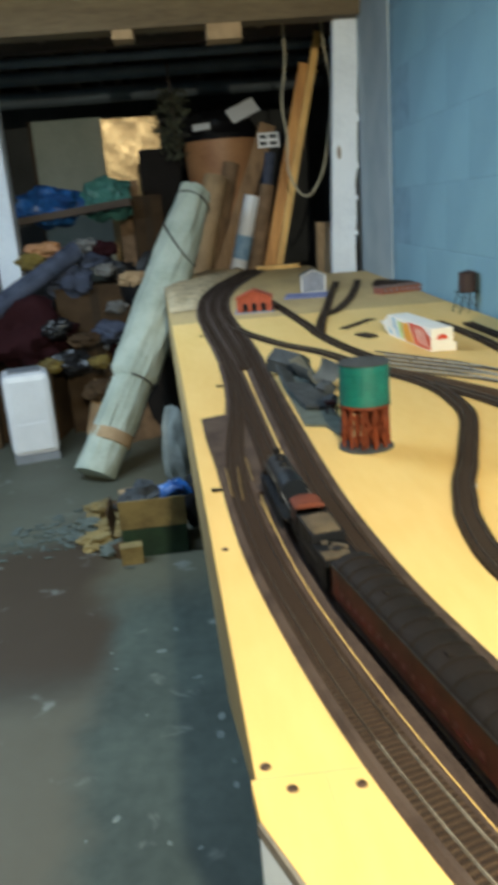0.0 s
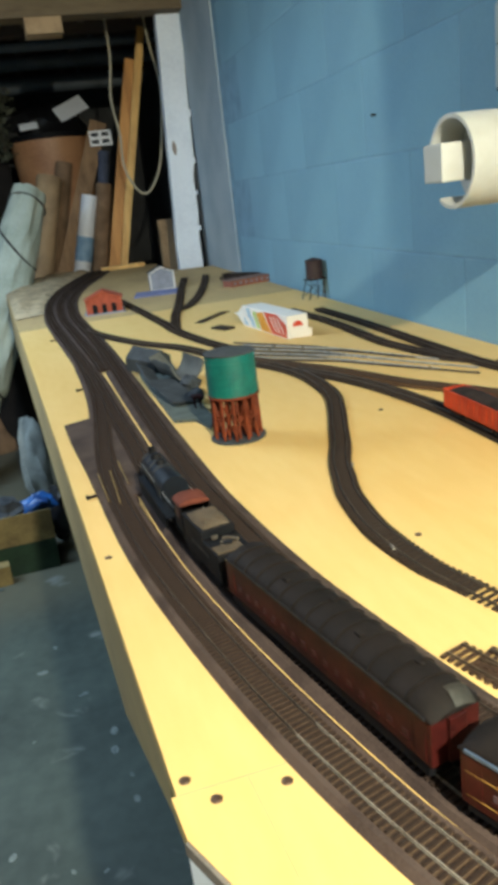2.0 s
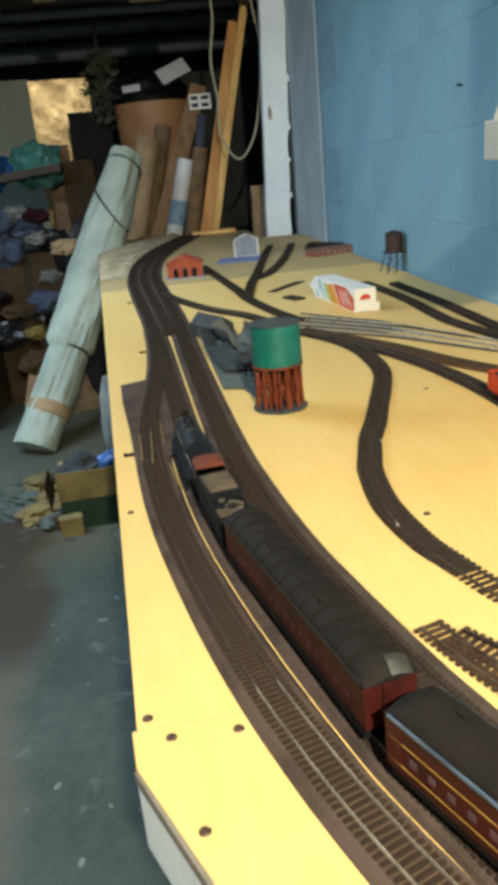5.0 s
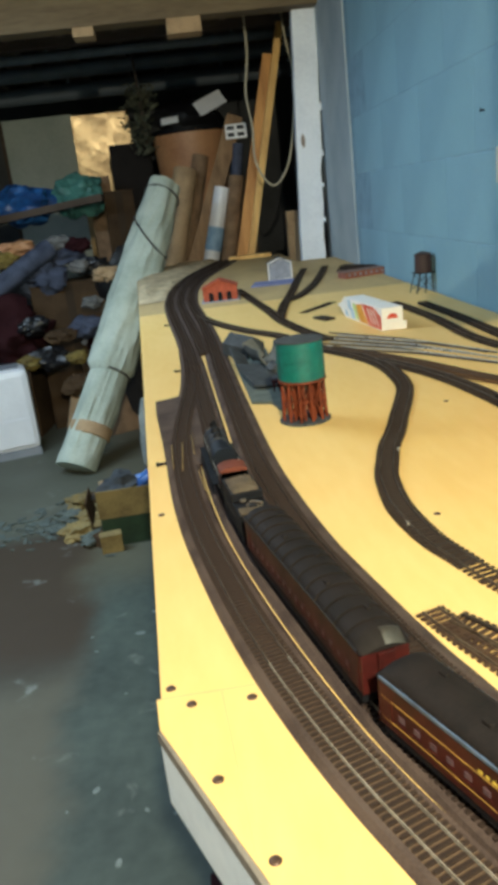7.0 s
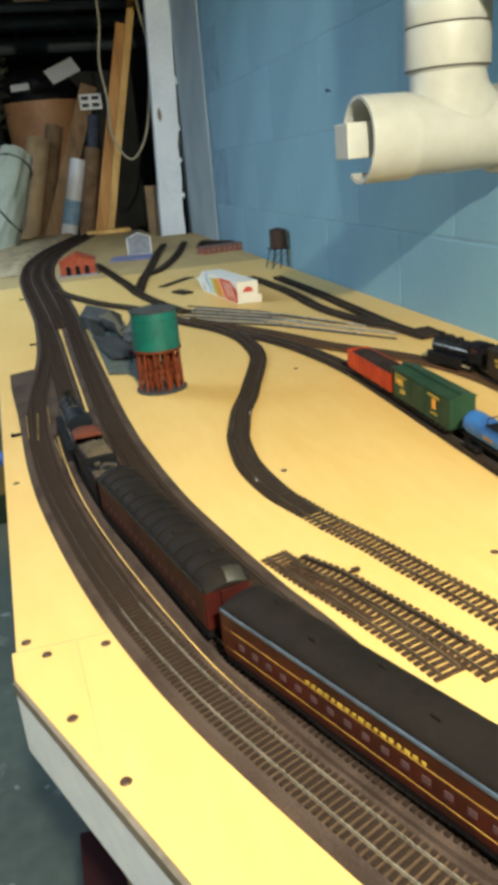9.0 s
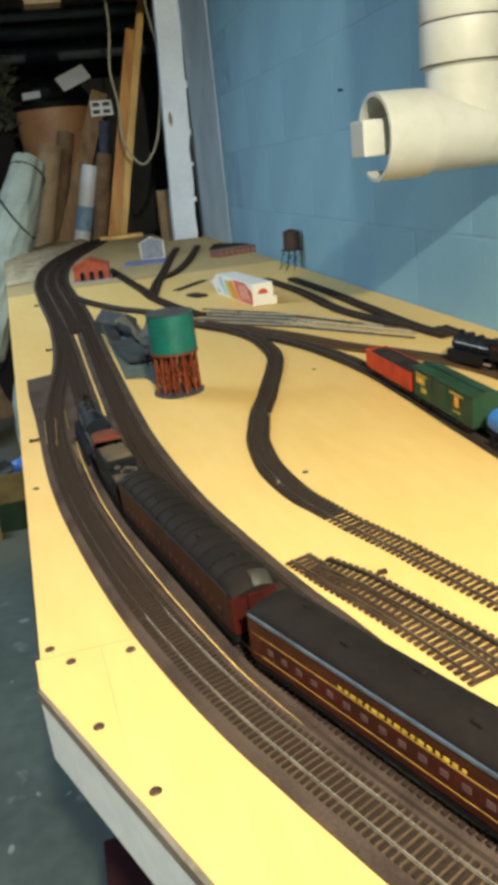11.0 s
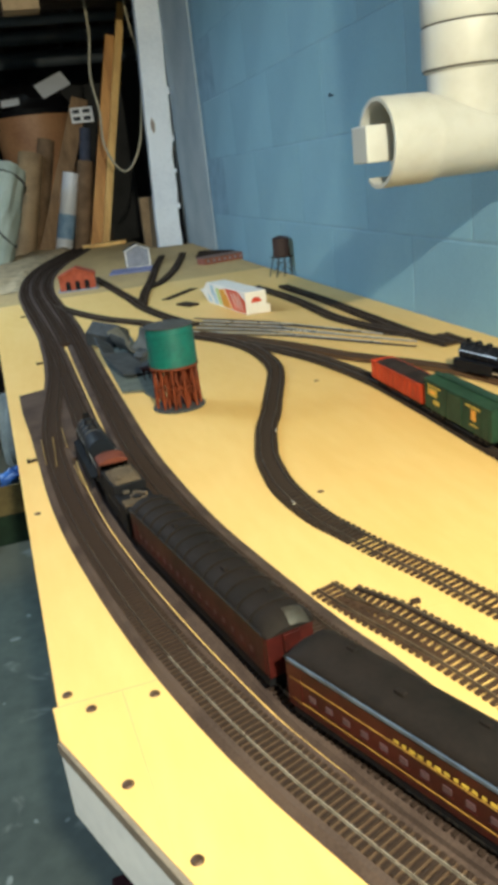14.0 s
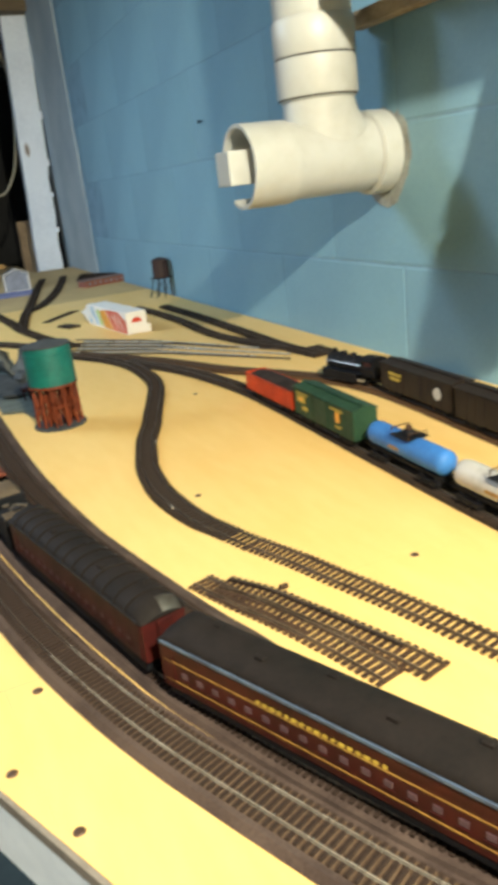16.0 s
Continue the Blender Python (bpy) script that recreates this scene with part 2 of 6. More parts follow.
BLUE_BAG = material("blue_plastic", (0.03, 0.16, 0.50), 0.35, dark=(0.02, 0.06, 0.2), scale=14, bump=0.3)
TEAL_BAG = material("teal_plastic", (0.10, 0.30, 0.27), 0.35, dark=(0.04, 0.13, 0.12), scale=18, amount=0.8, bump=0.5, bump_dist=0.01)
GREY_BLUE = material("grey_blue_cloth", (0.085, 0.10, 0.15), 0.85, dark=(0.026, 0.032, 0.052), scale=14, amount=0.8, grain=120, spec=0.2)
DARK_RED = material("dark_red_cloth", (0.026, 0.005, 0.007), 0.9, scale=10, grain=120, spec=0.2)
GREEN_BOX = material("green_box", (0.012, 0.042, 0.020), 0.8, dark=(0.008, 0.02, 0.012), scale=15, amount=0.8)
APPLIANCE = material("appliance_white", (0.78, 0.80, 0.84), 0.4, dark=(0.7, 0.72, 0.76), scale=6, bump=0.03)
APPLIANCE_GREY = material("appliance_grey", (0.25, 0.27, 0.3), 0.5, scale=6)
PANEL_GREY = material("pale_panel", (0.46, 0.52, 0.47), 0.55, dark=(0.38, 0.44, 0.40), scale=3, grain=40, bump=0.05)
PANEL_GLOSS = material("glossy_panel", (0.42, 0.30, 0.15), 0.27, 0.25, dark=(0.34, 0.23, 0.11), scale=7, grain=18, bump=0.3, bump_dist=0.012, spec=0.3)
DARK_CABINET = material("near_black_cabinet", (0.012, 0.009, 0.008), 0.9, scale=6)
LEAF = material("dusty_leaf", (0.13, 0.14, 0.095), 0.85, dark=(0.05, 0.055, 0.038), scale=20)
CORD = material("pale_cord", (0.50, 0.45, 0.33), 0.6, scale=30)
BLUE_GLINT = material("blue_glint_edge", (0.075, 0.115, 0.185), 0.38, dark=(0.04, 0.06, 0.10), scale=50)
ENGINE = material("blue_black_enamel", (0.006, 0.009, 0.015), 0.42, dark=(0.004, 0.006, 0.010), scale=40, grain=300, bump=0.06, spec=0.28)
OLD_PLANK = material("weathered_plank", (0.34, 0.205, 0.105), 0.8, dark=(0.17, 0.10, 0.052), scale=8, amount=0.8, grain=60, stretch=(3, 3, 0.3), bump=0.15)
TIE_BROWN = material("worn_brown_sleeper", (0.062, 0.035, 0.020), 0.7, dark=(0.034, 0.019, 0.012), scale=60, grain=400, bump=0.1, spec=0.2)
YELLOW_MARK = material("yellow_car_lettering", (0.55, 0.40, 0.06), 0.55, dark=(0.3, 0.2, 0.03), scale=90, amount=0.9)
PINK_GLASS = material("dusty_coach_window", (0.085, 0.050, 0.062), 0.4, scale=40, bump=0)
TIE_RUST = material("rusty_brown_track", (0.105, 0.056, 0.026), 0.8, dark=(0.045, 0.026, 0.015), scale=14, amount=0.9, grain=300, bump=0.2, spec=0.2)
# Middle tone of the painted rail glint; also plain rails and fittings.
DIM_RAIL = material("dim_rail", (0.15, 0.125, 0.10), 0.38, 0.4, dark=(0.06, 0.05, 0.04), scale=45, amount=0.9, grain=300, bump=0.05)
SEAM = material("seam_filler", (0.40, 0.33, 0.19), 0.9, scale=60)
EDGE_GREY = material("grey_sheet_edge", (0.19, 0.165, 0.14), 0.8, dark=(0.11, 0.095, 0.08), scale=30, grain=200)
STRING = material("dark_string", (0.06, 0.055, 0.05), 0.8, scale=30)
DUCT = material("grey_duct", (0.13, 0.16, 0.19), 0.5, scale=6)
BULB_GLASS = bpy.data.materials.new("bulb_glow")
BULB_GLASS.use_nodes = True
BULB_GLASS.node_tree.nodes["Principled BSDF"].inputs["Emission Color"].default_value = (1, 0.8, 0.5, 1)
BULB_GLASS.node_tree.nodes["Principled BSDF"].inputs["Emission Strength"].default_value = 30


# ---- mesh helpers ----
def box(bm, c, s, m=None):
    out = []
    for x in (-0.5, 0.5):
        for y in (-0.5, 0.5):
            for z in (-0.5, 0.5):
                v = Vector((c[0] + x * s[0], c[1] + y * s[1], c[2] + z * s[2]))
                out.append(bm.verts.new(m @ v if m else v))
    for a in ((0, 1, 3, 2), (4, 6, 7, 5), (0, 4, 5, 1), (2, 3, 7, 6), (0, 2, 6, 4), (1, 5, 7, 3)):
        bm.faces.new([out[i] for i in a])
    return out


def tube(bm, p0, p1, r0, r1=None, n=14, caps=True):
    p0, p1, r1 = Vector(p0), Vector(p1), r0 if r1 is None else r1
    q = (p1 - p0).to_track_quat("Z", "Y")
    rings = []
    for p, r in ((p0, r0), (p1, r1)):
        rings.append([bm.verts.new(p + q @ Vector((r * math.cos(a * math.tau / n), r * math.sin(a * math.tau / n), 0))) for a in range(n)])
    for a in range(n):
        bm.faces.new((rings[0][a], rings[0][(a + 1) % n], rings[1][(a + 1) % n], rings[1][a]))
    if caps:
        bm.faces.new(list(reversed(rings[0])))
        bm.faces.new(rings[1])


def lathe(bm, profile, n=28, m=None):
    """Turns (radius, height) pairs round the z axis."""
    rings = []
    for r, z in profile:
        ring = []
        for a in range(n):
            v = Vector((max(r, 1e-5) * math.cos(a * math.tau / n), max(r, 1e-5) * math.sin(a * math.tau / n), z))
            ring.append(bm.verts.new(m @ v if m else v))
        rings.append(ring)
    for lo, hi in zip(rings, rings[1:]):
        for a in range(n):
            bm.faces.new((lo[a], lo[(a + 1) % n], hi[(a + 1) % n], hi[a]))


def prism(bm, poly, z0, z1, m=None):
    lo = [bm.verts.new((m @ Vector((x, y, z0))) if m else (x, y, z0)) for x, y in poly]
    hi = [bm.verts.new((m @ Vector((x, y, z1))) if m else (x, y, z1)) for x, y in poly]
    k = len(poly)
    bm.faces.new(list(reversed(lo)))
    bm.faces.new(hi)
    for a in range(k):
        bm.faces.new((lo[a], lo[(a + 1) % k], hi[(a + 1) % k], hi[a]))


def sweep(bm, pts, section, up=Vector((0, 0, 1)), closed=True):
    """Runs a section of (across, up) pairs along a path."""
    rings = []
    for i, p in enumerate(pts):
        t = (pts[min(i + 1, len(pts) - 1)] - pts[max(i - 1, 0)]).normalized()
        side = t.cross(up).normalized()
        top = side.cross(t)
        rings.append([bm.verts.new(p + side * u + top * v) for u, v in section])
    k = len(section)
    for lo, hi in zip(rings, rings[1:]):
        for a in range(k if closed else k - 1):
            bm.faces.new((lo[a], lo[(a + 1) % k], hi[(a + 1) % k], hi[a]))
    if closed:
        bm.faces.new(rings[0])
        bm.faces.new(list(reversed(rings[-1])))


def circle(r, n=10):
    return [(r * math.cos(a * math.tau / n), r * math.sin(a * math.tau / n)) for a in range(n)]


def spline(points, step):
    """Even steps along a smooth line through the points."""
    pts = [Vector(p if len(p) == 3 else (*p, 0)) for p in points]
    pts = [2 * pts[0] - pts[1]] + pts + [2 * pts[-1] - pts[-2]]
    raw = []
    for a, b, c, d in zip(pts, pts[1:], pts[2:], pts[3:]):
        for k in range(24):
            t = k / 24
            raw.append(0.5 * (2 * b + (c - a) * t + (2 * a - 5 * b + 4 * c - d) * t * t + (3 * b - a - 3 * c + d) * t ** 3))
    raw.append(pts[-2])
    out, left = [raw[0].copy()], step
    for a, b in zip(raw, raw[1:]):
        gone, span = 0.0, (b - a).length
        while span - gone >= left:
            gone += left
            out.append(a.lerp(b, gone / span))
            left = step
        left -= span - gone
    return out


def lumpy(bm, c, r, seed, rough=0.25, squash=(1, 1, 1), sub=3):
    made = bmesh.ops.create_icosphere(bm, subdivisions=sub, radius=1.0)["verts"]
    for v in made:
        d = v.co.normalized()
        k = 1 + rough * noise.noise(d * 1.7 + Vector((seed, seed * 2.3, 0))) + rough * 0.5 * noise.noise(d * 4.5 + Vector((0, seed, 3)))
        v.co = Vector(c) + Vector((d.x * squash[0], d.y * squash[1], d.z * squash[2])) * r * k


def data_of(name, bm, mat, smooth=False, bevel=0.0):
    if bevel:
        bmesh.ops.bevel(bm, geom=list(bm.edges), offset=bevel, segments=2, profile=0.6, affect="EDGES", clamp_overlap=True)
    bmesh.ops.recalc_face_normals(bm, faces=bm.faces)
    me = bpy.data.meshes.new(name)
    bm.to_mesh(me)
    bm.free()
    me.materials.append(mat)
    if smooth:
        for p in me.polygons:
            p.use_smooth = True
        me.set_sharp_from_angle(angle=radians(40))
    return me


def part(name, bm, mat, parent=None, label="", smooth=False, bevel=0.0):
    ob = new(name, data_of(name, bm, mat, smooth, bevel))
    ob.parent = parent
    return tagged(ob, label)


def thing(name, label, category, place=(0, 0, 0), rz=0.0, group="", kind=""):
    ob = new(name)
    ob.empty_display_size = 0.05
    ob.matrix_world = pose(*place, 0, 0, rz)
    return tagged(ob, label, category, group, kind)


def box_part(name, c, s, mat, parent, label="", bevel=0.0, m=None):
    bm = bmesh.new()
    box(bm, c, s, m)
    return part(name, bm, mat, parent, label, bevel=bevel)


def tube_part(name, p0, p1, r0, mat, parent, label="", r1=None, n=16):
    bm = bmesh.new()
    tube(bm, p0, p1, r0, r1, n)
    return part(name, bm, mat, parent, label, smooth=True)


def solid(name, bm, mat, label, category, group="", kind="", smooth=False, bevel=0.0):
    return tagged(part(name, bm, mat, None, "", smooth, bevel), label, category, group, kind)


# ---- setting ----
TOP = 0.92


def wall_x(y):
    return 0.838 + 0.022 * (y - 1.05)


def setting():
    bm = bmesh.new()
    prism(bm, [(-3.4, -2.6), (1.3, -2.6), (1.3, 8.3), (-3.4, 8.3)], -0.12, 0)
    solid("floor", bm, FLOOR, "worn grey-green painted concrete cellar floor with pale stains", "floor", kind="structure")
    bm = bmesh.new()
    prism(bm, [(-3.4, -2.6), (1.3, -2.6), (1.3, 8.3), (-3.4, 8.3)], 2.52, 2.62)
    for k in range(14):
        box(bm, (-3.2 + 0.34 * k, 2.85, 2.44), (0.045, 10.8, 0.16))
    solid("ceiling", bm, DARK_WOOD, "dark cellar ceiling of bare timber joists", "ceiling", kind="structure")
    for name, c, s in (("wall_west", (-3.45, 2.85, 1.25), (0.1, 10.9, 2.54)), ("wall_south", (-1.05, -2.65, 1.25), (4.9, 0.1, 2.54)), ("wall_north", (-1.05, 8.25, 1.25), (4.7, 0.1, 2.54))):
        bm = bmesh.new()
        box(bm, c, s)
        solid(name, bm, SHADED_WALL if name == "wall_north" else CONCRETE, "plain unpainted cellar wall in shadow", "wall", kind="structure")
    bm = bmesh.new()
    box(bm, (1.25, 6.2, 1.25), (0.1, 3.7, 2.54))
    solid("wall_back", bm, SHADED_WALL, "cellar wall beyond the doorway, shade put into its colour", "wall", kind="structure")
    bm = bmesh.new()
    box(bm, (-1.2, 4.32, 2.30), (4.4, 0.14, 0.30))
    solid("girder", bm, GIRDER_WOOD, "rough brown timber girder under the joists", "beam", kind="structure", bevel=0.006)


setting()


def block_wall():
    """The long painted block wall beside the table: a mortar core with blocks a little proud of it."""
    bm = bmesh.new()
    turn = pose(wall_x(0), 0, 0, 0, 0, -1.26)
    box(bm, (0.106, 0.85, 1.26), (0.2, 6.96, 2.52))
    wall = tagged(part("wall_east", bm, MORTAR), "sky-blue painted concrete block wall with soft mortar joints", "wall", kind="structure")
    wall.matrix_world = turn
    return wall


WALL = block_wall()
bm = bmesh.new()
box(bm, (0.001, 4.075, 1.3), (0.008, 0.77, 2.4))
strip = tagged(part("wall_strip", bm, STRIP_PAINT, None, bevel=0.002), "paler grey-blue painted strip at the end of the block wall", "wall", kind="structure")
strip.matrix_world = pose(wall_x(0), 0, 0, 0, 0, -1.26)


def door_jamb():
    ob = thing("door_jamb", "chipped white-painted wooden door jamb at the end of the wall", "door frame", kind="structure")
    bm = bmesh.new()
    rows = 26
    left, right = [], []
    for k in range(rows):
        z = 2.15 * k / (rows - 1)
        lean = 0.045 * (z - 0.92)
        left.append((0.735 + lean + 0.004 * noise.noise(Vector((z * 6, 0, 1))), z))
        right.append((0.862 + lean + 0.012 * noise.noise(Vector((z * 7, 4, 1))), z))
    prism(bm, left + right[::-1], -0.03, 0.03, Matrix(((1, 0, 0, 0), (0, 0, 1, 4.38), (0, 1, 0, 0), (0, 0, 0, 1))))
    part("board", bm, WHITE_PAINT, ob)
    for x, z, a, b in ((0.795, 1.53, 0.011, 0.032),):
        bm = bmesh.new()
        prism(bm, [(a * math.cos(q * math.tau / 12), b * math.sin(q * math.tau / 12) * (1 + 0.2 * math.cos(q * 2))) for q in range(12)], 0.0, 0.003, Matrix(((1, 0, 0, x), (0, 0, 1, 4.3475), (0, 1, 0, z), (0, 0, 0, 1))))
        part("bare_knot", bm, material("grey_knot", (0.30, 0.25, 0.22), 0.8, scale=60, amount=0.9), ob, "bare grey-brown knot")
    for z, d in ((1.69, 0.02), (1.46, 0.016), (1.30, 0.012), (1.12, 0.014)):
        box_part("paint_flake", (0.868 + 0.045 * (z - 0.92), 4.36, z), (d, 0.02, d * 1.8), WHITE_PAINT, ob, bevel=0.003)
    return ob


door_jamb()
ob = thing("wall_nail", "dark nail sticking out of the block wall", "nail", (wall_x(2.083), 2.083, 1.42))
tube_part("shank", (0.004, 0, 0), (-0.006, 0, 0.001), 0.002, BLACK, ob, n=8)
tube_part("head", (-0.006, 0, 0.001), (-0.008, 0, 0.0012), 0.0045, BLACK, ob, n=12)


# ---- the table ----
def table():
    ob = thing("layout_table", "long unpainted plywood model railway table with a white front board", "table")
    main = [(-0.007, 0.5882), (0.838, 0.5884), (wall_x(2.84) - 0.006, 2.839), (-0.1107, 2.839)]
    rear = [(-0.1108, 2.8402), (wall_x(2.84) - 0.006, 2.8402), (wall_x(4.3) - 0.004, 4.30), (0.70, 4.33), (0.70, 5.0), (0.02, 5.0), (-0.179, 4.30)]
    left = [(-0.0105, 0.588), (-0.0075, 0.552), (0.0497, 0.420), (0.0398, 0.588)]
    right = [(0.0400, 0.5881), (0.0499, 0.420), (0.44, -0.50), (0.815, -0.50), (0.836, 0.5881)]
    for poly, note in ((main, "large sheet of yellow plywood"), (rear, "greyish rear sheet of plywood"), (left, "small corner piece of plywood"), (right, "front sheet of yellow plywood")):
        bm = bmesh.new()
        prism(bm, poly, TOP - 0.016, TOP)
        part("plywood_sheet", bm, PLY_GREY if poly is rear else PLY, ob, note)
    box_part("joint_line", (0.030, 0.5881, TOP - 0.001), (0.075, 0.0006, 0.0021), SEAM, ob, "thin dark joint between the sheets")
    box_part("joint_line", (0.0449, 0.504, TOP - 0.001), (0.0004, 0.168, 0.0021), SEAM, ob, "thin dark joint between the sheets", m=pose(0.0449, 0.504, 0, 0, 0, 3.36) @ pose(-0.0449, -0.504, 0))
    # the slanting front: a grey ply edge over a white board
    d = Vector((0.446, -1.052, 0)).normalized()
    n = Vector((d.y, -d.x, 0))
    a = Vector((-0.006, 0.552, 0))
    rot = Matrix(((d.x, n.x, 0, a.x), (d.y, n.y, 0, a.y), (0, 0, 1, 0), (0, 0, 0, 1)))
    box_part("front_edge", (0.57, 0.0012, TOP - 0.0052), (1.14, 0.0055, 0.0088), EDGE_GREY, ob, "bare grey plywood edge", m=rot)
    box_part("front_board", (0.57, -0.0036, TOP - 0.0370), (1.14, 0.014, 0.0546), WHITE_PAINT, ob, "white-painted front board", bevel=0.002, m=rot)
    side = pose(-0.012, 0.59, TOP, 0, 0, 2.75)
    bm = bmesh.new()
    prism(bm, [(0.07, -0.017), (0.07, -0.085), (0.44, -0.250), (3.68, -0.250), (3.68, -0.017)], 0.009, 0.028, side @ Matrix(((0, 0, 1, 0), (1, 0, 0, 0), (0, 1, 0, 0), (0, 0, 0, 1))))
    part("side_board", bm, PLY_GREY, ob, "deep bare plywood side board with a cut corner")
    box_part("back_rail", (0.79, 2.2, TOP - 0.062), (0.038, 4.0, 0.089), PLY_EDGE, ob, "rough timber side rail")
    for k, (x, y) in enumerate(((0.075, 0.75), (0.0, 2.4), (-0.07, 4.0), (0.78, 0.2), (0.78, 2.4), (0.62, 4.2))):
        box_part("leg", (x, y, (TOP - 0.018) / 2), (0.07, 0.07, TOP - 0.018), PLY_EDGE, ob)
    for x, y in ((0.0005, 0.5995), (0.0163, 0.5760), (0.0622, 0.5730), (0.0315, 0.4925), (0.0600, 0.4215), (0.14, 0.26), (0.30, 0.847), (0.463, 1.279), (0.413, 0.578), (-0.011, 0.959)):
        bm = bmesh.new()
        lathe(bm, [(0.0, 0.0012), (0.0022, 0.0013), (0.0035, 0.0008), (0.0041, 0.0)], 14, pose(x, y, TOP))
        part("screw_head", bm, SCREW, ob, "dark countersunk screw", smooth=True)
    return ob


table()


# ---- tracks ----
BED_H, TIE_H, RAIL_H = 0.0048, 0.0019, 0.0025
BED = [(-0.0235, 0), (-0.0190, BED_H), (0.0190, BED_H), (0.0235, 0)]
BED_NARROW = [(-0.0154, 0), (-0.0148, BED_H), (0.0148, BED_H), (0.0154, 0)]
RAIL_SECTION = [(-0.0004, 0), (-0.0002, 0.0005), (-0.00033, RAIL_H), (0.00033, RAIL_H), (0.0002, 0.0005), (0.0004, 0)]


def heading(pts, i):
    return (pts[min(i + 1, len(pts) - 1)] - pts[max(i - 1, 0)]).normalized()


def track(label, points, bed=True, narrow=False, tie=TIE, rail=DULL_RAIL, pitch=0.0078, near=None, lift=0.0, rails=True, group="tracks on the table", halves=None, sink=None, glint_to=None, base_surface=None, heavy=1.0, worn=False):
    """One run of model track: roadbed, sleepers and two rails. Sleepers within the stretch `near` (y0, y1) are single pieces."""
    base = TOP + lift
    ob = thing("model_track", label, "model track", group=group)
    pts = spline(points, 0.012)
    top = base

    def drop(p):
        """How far the track sinks to the bare table between the two y of `sink`."""
        if not sink:
            return Vector((0, 0, 0))
        return Vector((0, 0, -(BED_H + lift + 0.0003) * max(0.0, min(1.0, (sink[0] - p.y) / (sink[0] - sink[1])))))

    if bed:
        bm = bmesh.new()
        if halves:
            rows = []
            for i, p in enumerate(pts):
                t = heading(pts, i)
                across, (lo, hi) = Vector((t.y, -t.x, 0)), halves(p)
                rows.append([bm.verts.new(p + across * a + Vector((0, 0, base + h))) for a, h in ((-lo, 0), (-min(lo - 0.001, 0.019), BED_H), (min(hi - 0.001, 0.019), BED_H), (hi, 0))])
            for a, b in zip(rows, rows[1:]):
                for k in range(4):
                    bm.faces.new((a[k], a[(k + 1) % 4], b[(k + 1) % 4], b[k]))
            bm.faces.new(rows[0])
            bm.faces.new(rows[-1][::-1])
        else:
            sweep(bm, [p + Vector((0, 0, base)) + drop(p) for p in pts], BED_NARROW if narrow else BED)
        part("roadbed", bm, base_surface or (TIE_BLACK if narrow else CORK), ob, "black track base" if narrow else "dark cork roadbed")
        top += BED_H
        if worn:
            bm = bmesh.new()
            sweep(bm, [p + Vector((0, 0, top - 0.0010)) for p in pts if p.y < 1.30], [(-0.0152, 0), (-0.0148, 0.0013), (0.0148, 0.0013), (0.0152, 0)])
            part("worn_strip", bm, CORK_WORN, ob, "worn golden-brown cork between the rails")
    ties = spline(points, pitch)
    one = bmesh.new()
    box(one, (0, 0, TIE_H / 2), (0.0295, pitch * 0.46, TIE_H))
    shared = data_of("sleeper", one, tie)
    rest = bmesh.new()
    for i, p in enumerate(ties):
        t = heading(ties, i)
        m = Matrix.Translation(p + Vector((0, 0, top)) + drop(p)) @ Matrix.Rotation(math.atan2(-t.x, t.y), 4, "Z")
        if near and near[0] <= p.y <= near[1]:
            s = new("sleeper", shared)
            s.parent, s.matrix_local = ob, m
        else:
            box(rest, (0, 0, TIE_H / 2), (0.0295, pitch * 0.46, TIE_H), m)
    if rest.verts:
        tagged(part("far_sleeper_run", rest, tie, ob), kind="stuff")
    else:
        rest.free()
    for sgn in (-1, 1) if rails else ():
        bm = bmesh.new()
        line = []
        for i, p in enumerate(pts):
            t = heading(pts, i)
            line.append(p + Vector((t.y, -t.x, 0)) * 0.0083 * sgn + Vector((0, 0, top + TIE_H * 0.9)) + drop(p))
        # Rails step to dimmer colours farther off: the lamp's glint put into the colour.
        cutoff = next((k for k, p in enumerate(pts) if glint_to and p.y > glint_to), 0)
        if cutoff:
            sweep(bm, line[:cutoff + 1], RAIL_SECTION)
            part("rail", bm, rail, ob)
            far = next((k for k, p in enumerate(pts) if p.y > glint_to + 0.28), len(pts) - 1)
            for a, b, surface, note in ((cutoff, far, DIM_RAIL, "rail in a dimmer tone past the painted glint"), (far, len(pts) - 1, DULL_RAIL, "rail in the darkest tone, well past the painted glint")):
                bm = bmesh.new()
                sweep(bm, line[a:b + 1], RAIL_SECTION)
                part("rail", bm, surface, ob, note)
        else:
            sweep(bm, line, [(x * heavy, z) for x, z in RAIL_SECTION])
            part("rail", bm, rail, ob)
    return pts


LINE_OUTER = [(0.315, 0.05), (0.245, 0.20), (0.200, 0.292), (0.168, 0.366), (0.149, 0.412), (0.131, 0.458), (0.111, 0.518), (0.0885, 0.600), (0.069, 0.690), (0.050, 0.800), (0.036, 0.900), (0.025, 1.020), (0.018, 1.172), (0.022, 1.320), (0.034, 1.480), (0.045, 1.640), (0.048, 1.850), (0.045, 2.060)]
